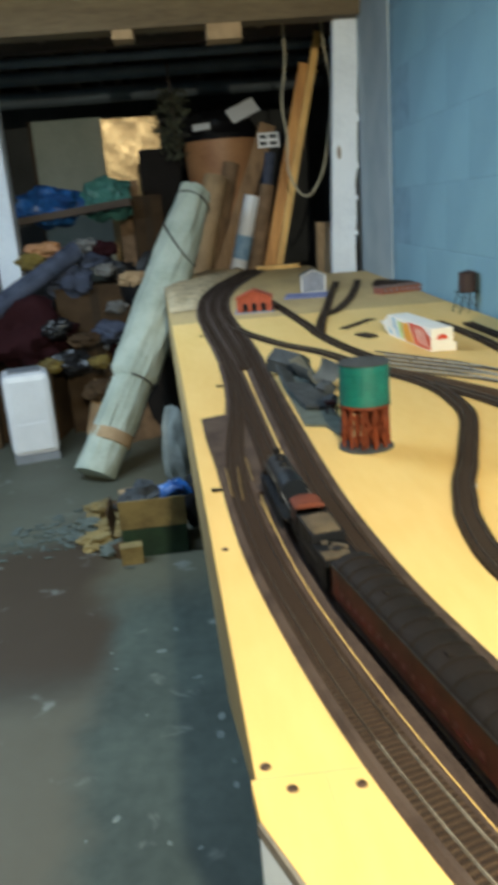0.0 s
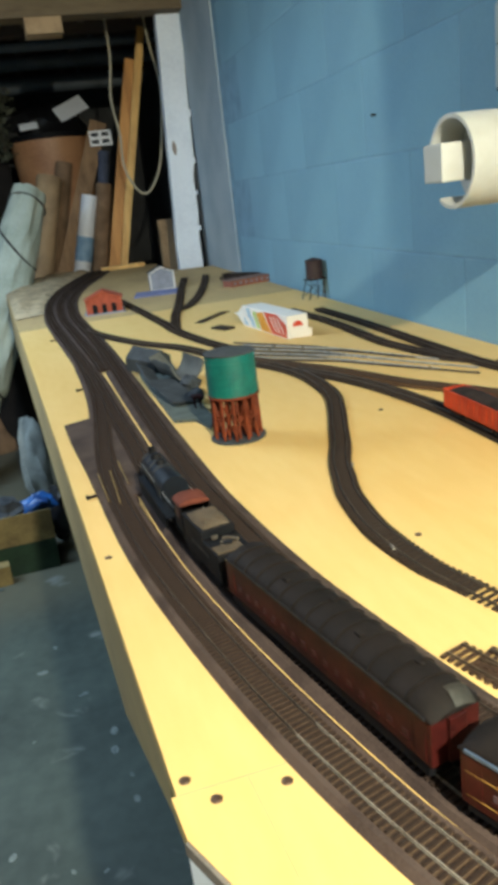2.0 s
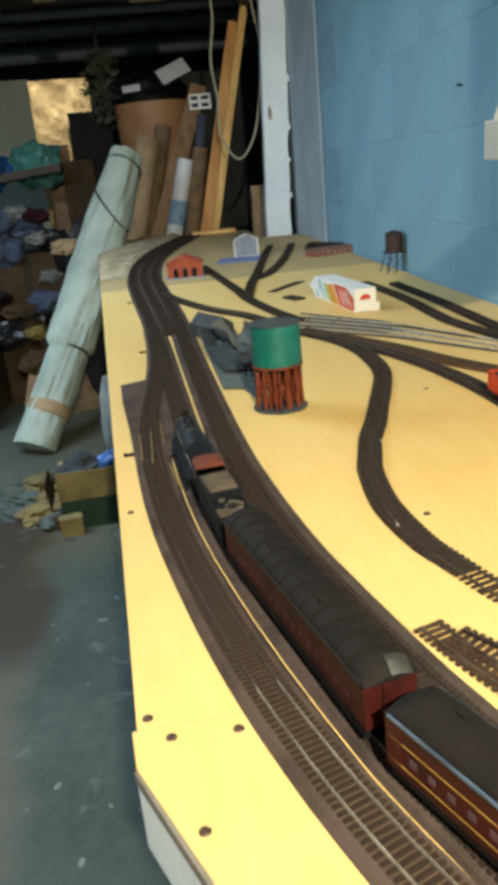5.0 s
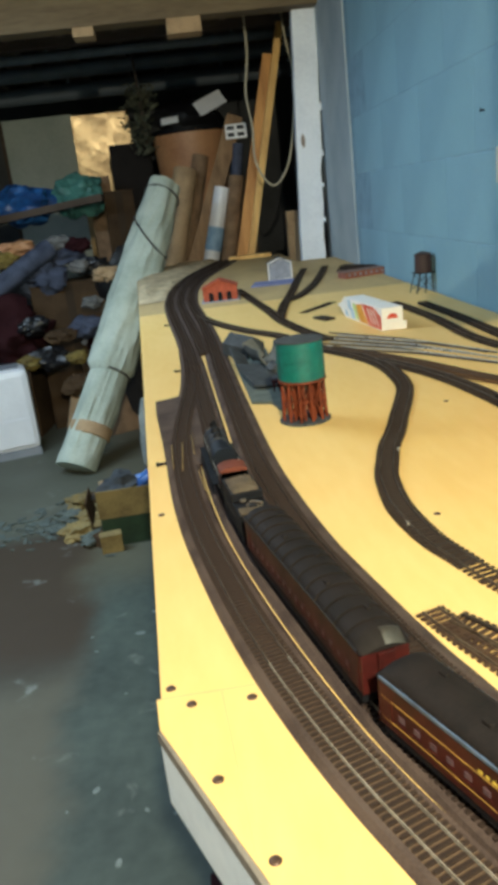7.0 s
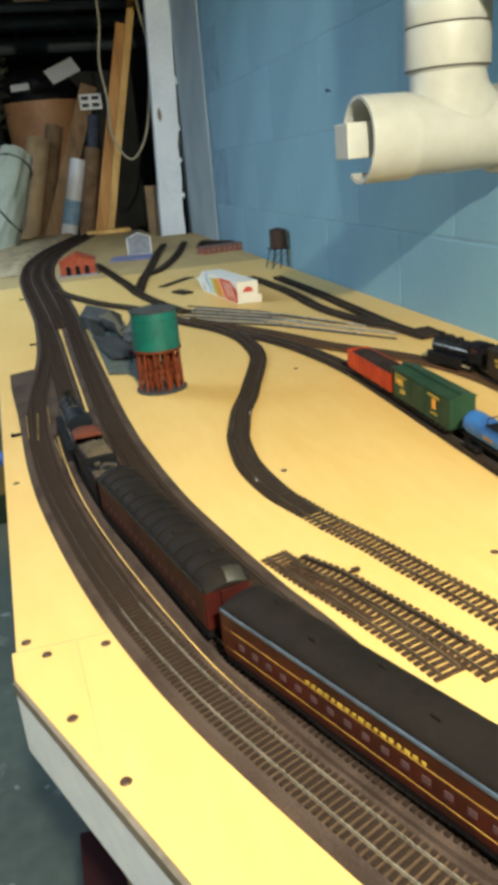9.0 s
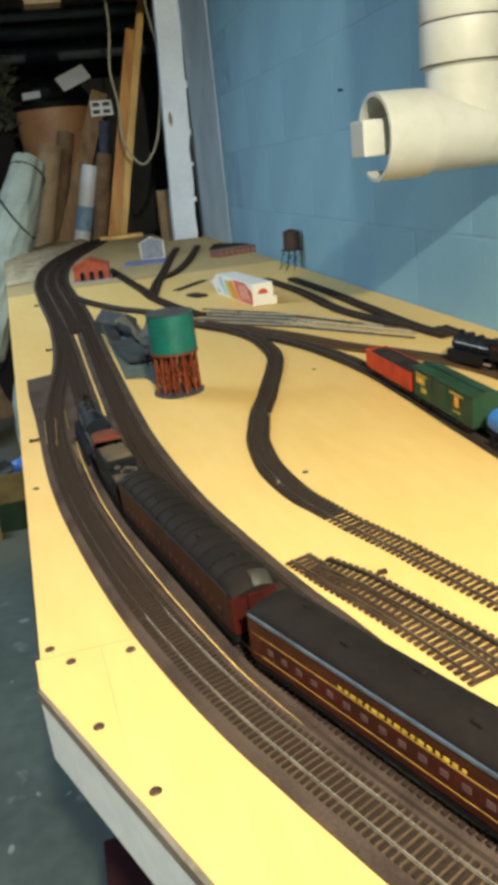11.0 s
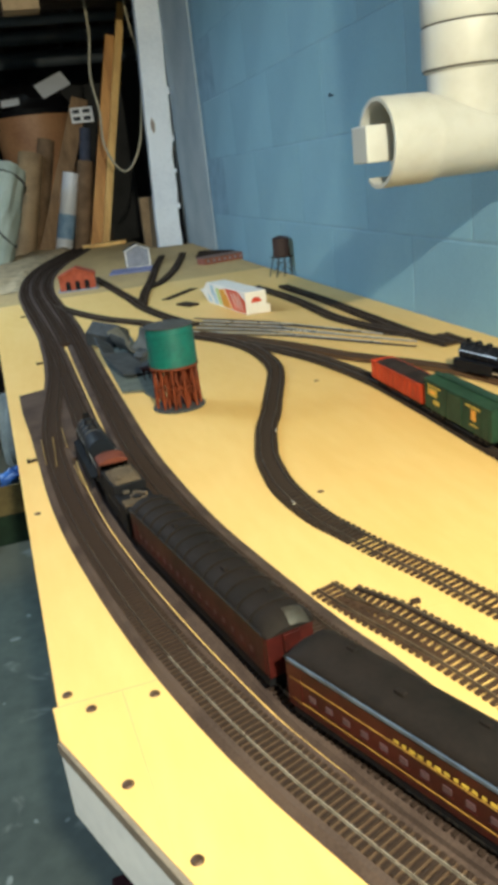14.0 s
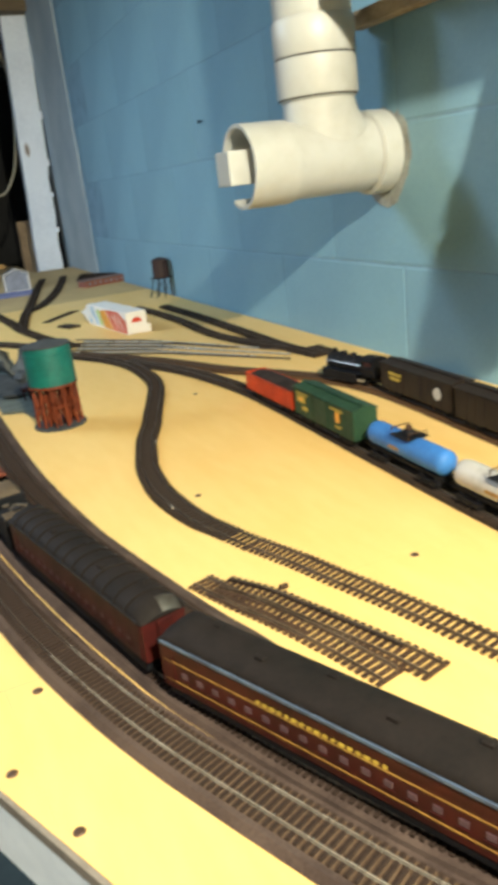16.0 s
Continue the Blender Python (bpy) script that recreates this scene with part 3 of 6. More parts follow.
LINE_MAIN = [(0.365, 0.07), (0.300, 0.19), (0.262, 0.262), (0.227, 0.333), (0.1948, 0.411), (0.1788, 0.457), (0.158, 0.5185), (0.133, 0.630), (0.109, 0.745), (0.091, 0.853), (0.079, 0.970), (0.071, 1.105), (0.068, 1.290), (0.062, 1.540), (0.053, 1.900), (0.040, 2.200), (0.026, 2.450), (0.009, 2.780), (0.001, 3.100), (0.018, 3.560), (0.095, 4.120), (0.235, 4.700), (0.320, 4.990)]
LINE_INNER = [(0.330, 0.230), (0.275, 0.345), (0.248, 0.410), (0.226, 0.466), (0.208, 0.540), (0.192, 0.600), (0.166, 0.726), (0.148, 0.830), (0.133, 0.970), (0.124, 1.110), (0.119, 1.320), (0.114, 1.694), (0.111, 2.100), (0.104, 2.400), (0.090, 2.750), (0.082, 3.080), (0.108, 3.560), (0.190, 4.080), (0.325, 4.620), (0.410, 4.990)]
LINE_S = [(0.418, 0.250), (0.397, 0.340), (0.375, 0.429), (0.3565, 0.502), (0.339, 0.563), (0.3305, 0.592), (0.3205, 0.629), (0.309, 0.663), (0.299, 0.692), (0.285, 0.741), (0.274, 0.778), (0.267, 0.830), (0.2655, 0.885), (0.277, 0.969), (0.293, 1.025), (0.312, 1.085), (0.340, 1.150), (0.366, 1.220), (0.400, 1.310), (0.426, 1.390), (0.437, 1.470), (0.438, 1.580), (0.415, 1.690), (0.360, 1.830), (0.294, 2.060), (0.211, 2.230), (0.134, 2.460), (0.095, 2.640)]
LINE_FREIGHT = [(0.515, 0.300), (0.517, 0.500), (0.519, 0.630), (0.523, 0.760), (0.528, 0.900), (0.534, 1.050), (0.536, 1.190), (0.528, 1.300), (0.510, 1.420), (0.480, 1.530), (0.436, 1.640)]
LINE_WALL = [(0.665, 0.300), (0.668, 0.600), (0.676, 0.780), (0.688, 0.930), (0.690, 1.060), (0.668, 1.170), (0.625, 1.270), (0.566, 1.385), (0.510, 1.540), (0.440, 1.690), (0.375, 1.820)]

def half_gap(line, gap):
    """Half the room between a point and a neighbouring line, less half of the bare gap left between the two roadbeds."""
    pts = spline(line, 0.012)
    return lambda p: min(0.0265, max(0.018, min((q - p).length for q in pts) / 2 - (gap if gap < 0.005 else gap - (gap - 0.0036) * max(0.0, min(1.0, (p.y - 0.80) / 0.45))) / 2))


to_main, to_outer, to_inner, from_inner = half_gap(LINE_MAIN, 0.0015), half_gap(LINE_OUTER, 0.0015), half_gap(LINE_INNER, 0.0090), half_gap(LINE_MAIN, 0.0090)
outer = track("outer curve of brown model track on dark cork", LINE_OUTER, lift=0.0005, rail=RAIL, pitch=0.0056, glint_to=0.60, worn=True, halves=lambda p: (0.0235, to_main(p)), near=(0.05, 1.80))
main = track("main line of brown model track on dark cork", LINE_MAIN, rail=RAIL, pitch=0.0056, glint_to=0.60, halves=lambda p: (to_outer(p) if p.y < 2.06 else 0.0235, to_inner(p)), near=(0.07, 1.80))
inner = track("inner curve of dark model track on cork roadbed", LINE_INNER, tie=TIE, pitch=0.0056, halves=lambda p: (from_inner(p), 0.0288), near=(0.23, 1.95))
track("dark middle track closing the far double bend", [(0.084, 1.950), (0.078, 2.150), (0.066, 2.420), (0.051, 2.750), (0.042, 3.090), (0.064, 3.560), (0.143, 4.100), (0.280, 4.660), (0.366, 4.990)], lift=0.0006)
s_line = track("winding single model track, bare wood near its end", [p for p in LINE_S if p[1] > 0.68], lift=0.0009, narrow=True, tie=TIE_BLACK, rail=DIM_RAIL, sink=(0.86, 0.715), near=(0.68, 1.60))
track("bare brown model track lying straight on the plywood", [p for p in LINE_S if p[1] < 0.70], bed=False, tie=TIE_BROWN, rail=BRASS_RAIL, pitch=0.0071, near=(0.25, 0.78), heavy=2.2)
for x, y, r in ((0.316, 1.052, -20), (0.259, 0.822, -8)):
    ob = thing("rail_joiner", "small bright metal rail joiner on the winding track", "rail joiner", (x, y, TOP + 0.0035 + (BED_H if y > 1 else 0.002)), r, group="rail joiners")
    box_part("sleeve", (0, 0, 0.001), (0.0028, 0.009, 0.0022), RAIL, ob, bevel=0.0005)
freight = track("siding of dark model track under the freight cars", LINE_FREIGHT, lift=0.0013, narrow=True, tie=TIE_BLACK, rail=DIM_RAIL, near=(0.30, 1.64))
by_wall = track("siding of dark model track by the wall", LINE_WALL, lift=0.0017, narrow=True, tie=TIE_RUST, rail=DULL_RAIL, near=(0.30, 1.82), base_surface=TIE_RUST)
track("far curve of dark track beside the blue wall", [(0.705, 1.600), (0.690, 1.760), (0.702, 2.030), (0.698, 2.260), (0.690, 2.390)], narrow=True, tie=TIE_BLACK)
track("far straight of dark track beside the blue wall", [(0.752, 1.340), (0.742, 1.460), (0.748, 1.690), (0.758, 2.000), (0.757, 2.320)], lift=0.0009, narrow=True, tie=TIE_BLACK)
track("short joining track of dark plastic", [(0.705, 1.600), (0.722, 1.520), (0.742, 1.450)], lift=0.0005, narrow=True, tie=TIE_BLACK)
track("loose straight of dark track by the wall", [(0.784, 1.300), (0.789, 1.440)], bed=False, tie=TIE_BLACK)
track("dark diagonal track leading to the far turnout", [(0.282, 3.260), (0.305, 2.850), (0.324, 2.520), (0.330, 2.340), (0.356, 2.130), (0.395, 1.930)], lift=0.0005, narrow=True, tie=TIE_BLACK)
track("dark far spur beside the grey shed", [(0.335, 2.380), (0.385, 2.640), (0.440, 2.870), (0.540, 3.330), (0.650, 3.800)], lift=0.0009, narrow=True, tie=TIE_BLACK)
track("dark far spur branching to the end of the table", [(0.410, 2.740), (0.470, 2.830), (0.570, 3.110), (0.660, 3.430), (0.750, 3.790)], lift=0.0013, narrow=True, tie=TIE_BLACK)


def turnout_pad():
    """The wide dark board under the nearest turnout and its loose rails."""
    ob = thing("turnout", "dark double turnout on a wide cork pad at the table edge", "model track", group="tracks on the table")
    bm = bmesh.new()
    prism(bm, [(-0.028, 1.525), (-0.024, 1.42), (-0.012, 1.26), (-0.004, 1.12), (0.050, 1.12), (0.052, 1.30), (0.046, 1.545), (0.020, 1.545)], TOP, TOP + 0.0046)
    part("pad", bm, CORK, ob)
    for a, b in (((0.003, 1.215), (0.006, 1.105)), ((0.020, 1.218), (0.019, 1.090)), ((0.035, 1.256), (0.037, 1.160)), ((0.041, 1.076), (0.047, 1.003))):
        bm = bmesh.new()
        sweep(bm, [Vector((*a, TOP + 0.0075)), Vector((*b, TOP + 0.0075))], [(x * 1.5, z) for x, z in RAIL_SECTION])
        part("point_rail", bm, GOLD_RAIL, ob, "short brassy point rail")
    return ob


turnout_pad()


def spare_turnout():
    """A loose turnout lying on the bare plywood: a straight and a diverging road on one set of sleepers."""
    ob = thing("spare_turnout", "loose brown plastic turnout lying on bare plywood", "model track", group="tracks on the table")
    a = [(0.2270, 0.6505), (0.2415, 0.6035), (0.2535, 0.5705), (0.264, 0.5395), (0.2735, 0.5085), (0.282, 0.4785), (0.2912, 0.4380)]
    b = [(0.2435, 0.633), (0.2665, 0.5915), (0.278, 0.5595), (0.2885, 0.5305), (0.3025, 0.4910), (0.314, 0.4550), (0.3220, 0.4230)]
    ra, rb = (spline(q, 0.0071) for q in (a, b))
    for line in (ra, rb):
        for i, p in enumerate(line):
            t = heading(line, i)
            m = Matrix.Translation(p + Vector((0, 0, TOP + (0.0004 if line is rb else 0)))) @ Matrix.Rotation(math.atan2(-t.x, t.y), 4, "Z")
            box_part("sleeper", (0, 0, TIE_H / 2), (0.0285, 0.0038, TIE_H), TIE_BROWN, ob, m=m)
    guard = [p + Vector((heading(rb, i).y, -heading(rb, i).x, 0)) * -0.0068 for i, p in enumerate(rb) if i < 27]
    bm = bmesh.new()
    sweep(bm, [p + Vector((0, 0, TOP + TIE_H)) for p in guard], [(-0.0020, 0.0004), (-0.0020, 0.0022), (0.0020, 0.0022), (0.0020, 0.0004)])
    part("frog_plate", bm, TIE_BLACK, ob, "black plastic frog plate")
    # Added strip that darkens the gaps between the overlapping sleepers.
    bm = bmesh.new()
    sweep(bm, [p + Vector((heading(ra, i).y, -heading(ra, i).x, 0)) * 0.0050 + Vector((0, 0, TOP)) for i, p in enumerate(ra) if 2 < i < 20], [(-0.0062, 0), (-0.0062, 0.0012), (0.0062, 0.0012), (0.0062, 0)])
    part("web", bm, TIE_BROWN, ob, "added dark strip filling the gaps under the point blades")
    box_part("point_lever", (0.2855, 0.5965, TOP + 0.002), (0.008, 0.0045, 0.004), TIE_BROWN, ob, bevel=0.001)
    for line in (ra, rb):
        for sgn in (-1, 1):
            bm = bmesh.new()
            sweep(bm, [p + Vector((heading(line, i).y, -heading(line, i).x, 0)) * 0.0083 * sgn + Vector((0, 0, TOP + TIE_H)) for i, p in enumerate(line)], [(x * 2.2, z) for x, z in RAIL_SECTION])
            part("rail", bm, BRASS_RAIL, ob)
    return ob


spare_turnout()


def loose_rails():
    for k in range(9):
        ob = thing("loose_rail", "bright length of loose nickel rail lying on the plywood", "rail", group="loose rails")
        bm = bmesh.new()
        lie = TOP + 0.0012 + 0.0008 * (k % 2)
        a = Vector((0.345 + 0.009 * k + 0.02 * (k % 2), 1.87 + 0.020 * k - 0.03 * (k % 2), lie))
        b = Vector((0.700 + 0.006 * k - 0.045 * (k % 3), 1.370 + 0.011 * k + 0.062 * (k % 3), lie))
        sweep(bm, [a, a.lerp(b, 0.5) + Vector((0.02, 0.02, 0)), b], [(-0.0015, 0), (-0.0011, 0.0028), (0.0011, 0.0028), (0.0015, 0)])
        part("bar", bm, DULL_RAIL if k % 2 == 0 else CHROME, ob)


loose_rails()
for x, y, r in ((-0.010, 1.150, 8), (0.020, 1.800, 12), (-0.008, 2.530, 20)):
    ob = thing("track_clip", "small black track clip at the edge of the roadbed", "clip", (x, y, TOP), r, group="track clips")
    box_part("arm", (0, 0, 0.002), (0.015, 0.004, 0.0035), BLACK, ob, bevel=0.001)
    box_part("tip", (-0.008, 0, 0.0025), (0.004, 0.006, 0.005), BLACK, ob, bevel=0.001)
for a, b in (((0.416, 2.433), (0.538, 2.580)),):
    track("short loose length of dark track", [a, b], bed=False, tie=TIE_BLACK, group="")
ob = thing("track_piece", "small square of dark track base", "model track", (0.45, 2.27, TOP), 20)
box_part("base", (0, 0, 0.003), (0.034, 0.07, 0.006), TIE_BLACK, ob, bevel=0.001)


# ---- trains ----
RAIL_TOP = TOP + BED_H + TIE_H + RAIL_H


def on_chord(pts, y, span):
    """The pose of a bogie coach whose two bogies stand on a curved line, `span` apart."""
    i = min(range(len(pts)), key=lambda k: abs(pts[k].y - y))
    half = int(round(span / 2 / 0.012))
    a, b = pts[max(0, i - half)], pts[min(len(pts) - 1, i + half)]
    t = (b - a).normalized()
    return Matrix.Translation((a + b) / 2 + Vector((0, 0, RAIL_TOP))) @ Matrix.Rotation(math.atan2(-t.x, t.y), 4, "Z")


def on_track(pts, y):
    """The pose of a vehicle whose middle stands at y on a line, nose towards the far end."""
    i = min(range(len(pts)), key=lambda k: abs(pts[k].y - y))
    t = heading(pts, i)
    return Matrix.Translation(pts[i] + Vector((0, 0, RAIL_TOP))) @ Matrix.Rotation(math.atan2(-t.x, t.y), 4, "Z")


def wheelset(parent, y, r=0.0055, mat=GUNMETAL):
    for sgn in (-1, 1):
        bm = bmesh.new()
        lathe(bm, [(0, -0.0014), (r + 0.0008, -0.0014), (r + 0.0008, -0.0006), (r, -0.0005), (r, 0.0014), (r * 0.8, 0.0014), (r * 0.7, 0.0008), (0, 0.0008)], 20, pose(sgn * 0.0082, y, r, 0, 90 * sgn, 0))
        part("wheel", bm, mat, parent, smooth=True)


def bogie(parent, y, span=0.026):
    ob = thing("bogie", "", "")
    ob.parent, ob.matrix_world = parent, Matrix.Translation((0, 0, 0))
    for sgn in (-1, 1):
        bm = bmesh.new()
        box(bm, (sgn * 0.0125, y, 0.0065), (0.0025, span + 0.012, 0.0035))
        for q in (-1, 1):
            box(bm, (sgn * 0.0130, y + q * span / 2, 0.0055), (0.003, 0.006, 0.006))
        box(bm, (sgn * 0.0128, y, 0.0052), (0.003, 0.009, 0.0055))
        part("side_frame", bm, BLACK, ob)
    for q in (-1, 1):
        wheelset(ob, y + q * span / 2)
    return ob


def coupler(parent, y, sgn):
    bm = bmesh.new()
    box(bm, (0, y + sgn * 0.005, 0.009), (0.004, 0.012, 0.003))
    box(bm, (0.001, y + sgn * 0.012, 0.009), (0.006, 0.004, 0.004))
    part("coupler", bm, BLACK, parent)


def arch(w, h0, h1, n=8):
    """A roof section: from eave to eave over a flat arch."""
    return [(w / 2 * math.cos(math.pi * k / n), h0 + (h1 - h0) * math.sin(math.pi * k / n)) for k in range(n + 1)]


def coach(label, m, long=0.268, gold=False):
    ob = thing("passenger_coach", label, "model coach", group="coaches of the train")
    w, z0, z1 = 0.037, 0.0120 if gold else 0.0155, 0.0480
    bm = bmesh.new()
    box(bm, (0, 0, (z0 + z1) / 2), (w, long, z1 - z0))
    body = part("body", bm, MAROON, ob, bevel=0.0008)
    # roof: an arched shell with rounded-down ends and cross ribs
    bm = bmesh.new()
    rows = []
    for k in range(31):
        q = -1 + 2 * k / 30
        y = q * (long / 2 + 0.001)
        drop = 0.0 if abs(q) < 0.93 else 0.0075 * ((abs(q) - 0.93) / 0.07) ** 1.6
        rows.append([bm.verts.new((x, y, max(z1 - 0.0005, z - drop))) for x, z in arch(w + 0.002, z1, z1 + 0.0105, 12)])
    for a, b in zip(rows, rows[1:]):
        for k in range(12):
            bm.faces.new((a[k], a[k + 1], b[k + 1], b[k]))
    bm.faces.new(rows[0])
    bm.faces.new(rows[-1])
    bm.faces.new([r[0] for r in rows] + [r[-1] for r in reversed(rows)])
    part("roof", bm, ROOF_BLACK, ob, "satin black arched roof", smooth=True)
    for k in range(0 if gold else 13):
        y = -long * 0.42 + long * 0.84 * k / 12
        bm = bmesh.new()
        sweep(bm, [Vector((x * 1.0, y, z + 0.0002)) for x, z in arch(w + 0.002, z1, z1 + 0.0107, 12)], [(-0.0011, 0), (0.0011, 0), (0.0008, 0.0006), (-0.0008, 0.0006)], up=Vector((0, 1, 0)))
        part("roof_rib", bm, ROOF_BLACK, ob)
    for k in range(5):
        box_part("roof_vent", (0.0055 * (-1) ** k, -long * 0.36 + k * long * 0.18, z1 + 0.0105), (0.004, 0.007, 0.003), ROOF_BLACK, ob, bevel=0.0008)
    for sgn in (-1, 1):
        for k in range(16):
            y = -long * 0.41 + long * 0.82 * k / 15
            pane = box_part("window", (sgn * (w / 2 + 0.0001), y, 0.0268), (0.0008, 0.0054, 0.0042), PINK_GLASS if gold else GLASS_DARK, ob, "dusty coach window")
            box_part("sill", (sgn * (w / 2 + 0.0005), y, 0.0232), (0.0008, 0.0080, 0.0009), MAROON, pane)
        box_part("letter_board", (sgn * (w / 2 + 0.0002), 0, 0.0425), (0.0006, long * 0.985, 0.0060), MAROON, ob)
        if gold:
            box_part("lining", (sgn * (w / 2 + 0.0004), 0, 0.0348), (0.0005, long * 0.97, 0.0006), GOLD, ob, "thin gold lining")
            box_part("lower_lining", (sgn * (w / 2 + 0.0004), 0, 0.0190), (0.0005, long * 0.97, 0.0006), GOLD, ob, "thin gold lining")
            for k in range(17):
                box_part("lettering_bar", (sgn * (w / 2 + 0.0006), -0.050 + 0.0057 * k, 0.0374), (0.0005, 0.0026 + 0.0007 * (k % 3), 0.0019), YELLOW_MARK, ob, "gold lettering bar")
        for y in (-long * 0.465, long * 0.465):
            box_part("door", (sgn * (w / 2 + 0.0003), y, 0.0310), (0.0006, 0.010, 0.0280), MAROON, ob, bevel=0.0002)
        box_part("truss_beam", (sgn * (w / 2 - 0.006), 0, 0.0078), (0.0020, long * 0.46, 0.0050), BLACK, ob)
        # The lettered coach's gutter carries the blue highlight of its eave as colour.
        box_part("gutter", (sgn * (w / 2 + 0.0012), 0, z1 + 0.0006), (0.0014, long * 0.97, 0.0020), BLUE_GLINT if gold else GUNMETAL, ob, "thin gutter with a blue highlight in its colour" if gold else "thin dark gutter")
    for sgn in (-1, 1):
        box_part("end_door", (0, sgn * (long / 2 + 0.0015), 0.0315), (0.013, 0.003, 0.031), MAROON, ob, bevel=0.0006)
        coupler(ob, sgn * long / 2, sgn)
        bogie(ob, sgn * long * 0.38)
    if not gold:
        # Paler patch over the rear roof end; its colour stands for a highlight.
        bm = bmesh.new()
        rows = []
        for k in range(9):
            q = -1 + 0.085 * k / 8
            drop = 0.0 if abs(q) < 0.93 else 0.0075 * ((abs(q) - 0.93) / 0.07) ** 1.6
            rows.append([bm.verts.new((x * 1.004, q * (long / 2 + 0.001) - 0.0002, max(z1 + 0.0002, z - drop + 0.0004))) for x, z in arch(w + 0.002, z1, z1 + 0.0105, 24)[5:13]])
        for lo, hi in zip(rows, rows[1:]):
            for k in range(7):
                bm.faces.new((lo[k], lo[k + 1], hi[k + 1], hi[k]))
        part("roof_end", bm, material("roof_highlight_metal", (0.10, 0.088, 0.074), 0.42, 0.7, dark=(0.035, 0.03, 0.026), scale=45, amount=0.8, grain=300), ob, "roof end with a highlight put into its colour", smooth=True)
    # Deep, full-width underframe; its black also stands for shade below the coach.
    box_part("underframe", (0, 0, 0.0066 + (z0 - 0.0066) / 2), (0.0352, long * 0.97, z0 - 0.0064), BLACK, ob)
    ob.matrix_world = m
    return ob


def steam_locomotive(label, m, long=0.185, cab_roof=RED_ROOF):
    """Nose towards +y."""
    ob = thing("steam_locomotive", label, "model locomotive", group="locomotives")
    r, zc, front = 0.0150, 0.0300, long / 2
    bm = bmesh.new()
    lathe(bm, [(0, 0), (r * 0.55, 0), (r * 0.95, 0.002), (r, 0.006), (r, 0.075), (r * 1.12, 0.098), (r * 1.12, 0.118), (0, 0.118)], 24, pose(0, front - 0.012, zc, 90, 0, 0))
    boiler = part("boiler", bm, ENGINE if cab_roof is RED_ROOF else BLACK, ob, smooth=True)
    for y in (0.022, 0.040, 0.058, 0.078):
        bm = bmesh.new()
        lathe(bm, [(r * 1.0, 0), (r * 1.05, 0.0003), (r * 1.05, 0.0015), (r, 0.0018)], 24, pose(0, front - y, zc, 90, 0, 0))
        part("boiler_band", bm, GUNMETAL, boiler, smooth=True)
    bm = bmesh.new()
    lathe(bm, [(0.0050, 0), (0.0040, 0.003), (0.0040, 0.006), (0.0046, 0.008), (0.0036, 0.008), (0.0034, 0.004)], 16, pose(0, front - 0.022, zc + r - 0.002))
    part("chimney", bm, BLACK, ob, smooth=True)
    for y, rr, h in ((0.045, 0.0060, 0.008), (0.068, 0.0055, 0.007)):
        bm = bmesh.new()
        lathe(bm, [(rr * 1.2, 0), (rr, 0.002), (rr, h * 0.6), (rr * 0.7, h * 0.9), (0, h)], 16, pose(0, front - y, zc + r - 0.0025))
        part("dome", bm, BLACK, ob, smooth=True)
    tube_part("headlight", (0, front - 0.010, zc + 0.008), (0, front - 0.005, zc + 0.008), 0.003, GUNMETAL, ob, "small steel headlight", n=14)
    bm = bmesh.new()
    lathe(bm, [(0, 0), (0.0085, 0), (0.0092, 0.0012), (0, 0.0012)], 20, pose(0, front - 0.0108, zc, 90, 0, 0))
    part("smokebox_door", bm, WHITE_CAR, ob, "pale smokebox door", smooth=True)
    cab_y = -long / 2 + 0.022
    for sgn in (-1, 1):
        bm = bmesh.new()
        box(bm, (sgn * 0.0148, cab_y + 0.004, 0.031), (0.0014, 0.030, 0.026))
        side = part("cab_side", bm, BLACK, ob)
        box_part("cab_window", (sgn * 0.0157, cab_y + 0.004, 0.036), (0.0006, 0.014, 0.009), GLASS_DARK, side)
        bm = bmesh.new()
        box(bm, (sgn * 0.0165, 0.014, 0.0215), (0.0105, long * 0.66, 0.0012))
        part("running_board", bm, ENGINE, ob, "blue-black running board")
        box_part("valance", (sgn * 0.0212, 0.016, 0.0135), (0.0014, long * 0.58, 0.0145), BLACK, ob)
        for k in range(4):
            bm = bmesh.new()
            lathe(bm, [(0, -0.001), (0.0098, -0.001), (0.0098, 0.001), (0.0082, 0.0012), (0.0078, 0.0004), (0.003, 0.0004), (0.0028, 0.0016), (0, 0.0016)], 24, pose(sgn * 0.0090, -0.030 + 0.0215 * k, 0.0098, 0, 90 * sgn, 0))
            part("driving_wheel", bm, BLACK, ob, smooth=True)
        bm = bmesh.new()
        box(bm, (sgn * 0.0124, 0.002, 0.0082), (0.0012, 0.070, 0.0026))
        box(bm, (sgn * 0.0136, 0.026, 0.0110), (0.0012, 0.056, 0.0018))
        part("coupling_rod", bm, CHROME, ob, "bright steel coupling rods")
        tube_part("cylinder", (sgn * 0.0145, front - 0.040, 0.0125), (sgn * 0.0145, front - 0.020, 0.0125), 0.0058, BLACK, ob, n=16)
        tube_part("handrail", (sgn * 0.0142, front - 0.016, zc + 0.004), (sgn * 0.0152, cab_y + 0.02, zc + 0.004), 0.0005, CHROME, ob, "thin bright handrail", n=6)
        tube_part("pilot_wheel", (sgn * 0.0070, front - 0.014, 0.0052), (sgn * 0.0090, front - 0.014, 0.0052), 0.0052, GUNMETAL, ob, n=18)
    box_part("cab_front", (0, cab_y + 0.018, 0.031), (0.031, 0.0014, 0.026), BLACK, ob)
    bm = bmesh.new()
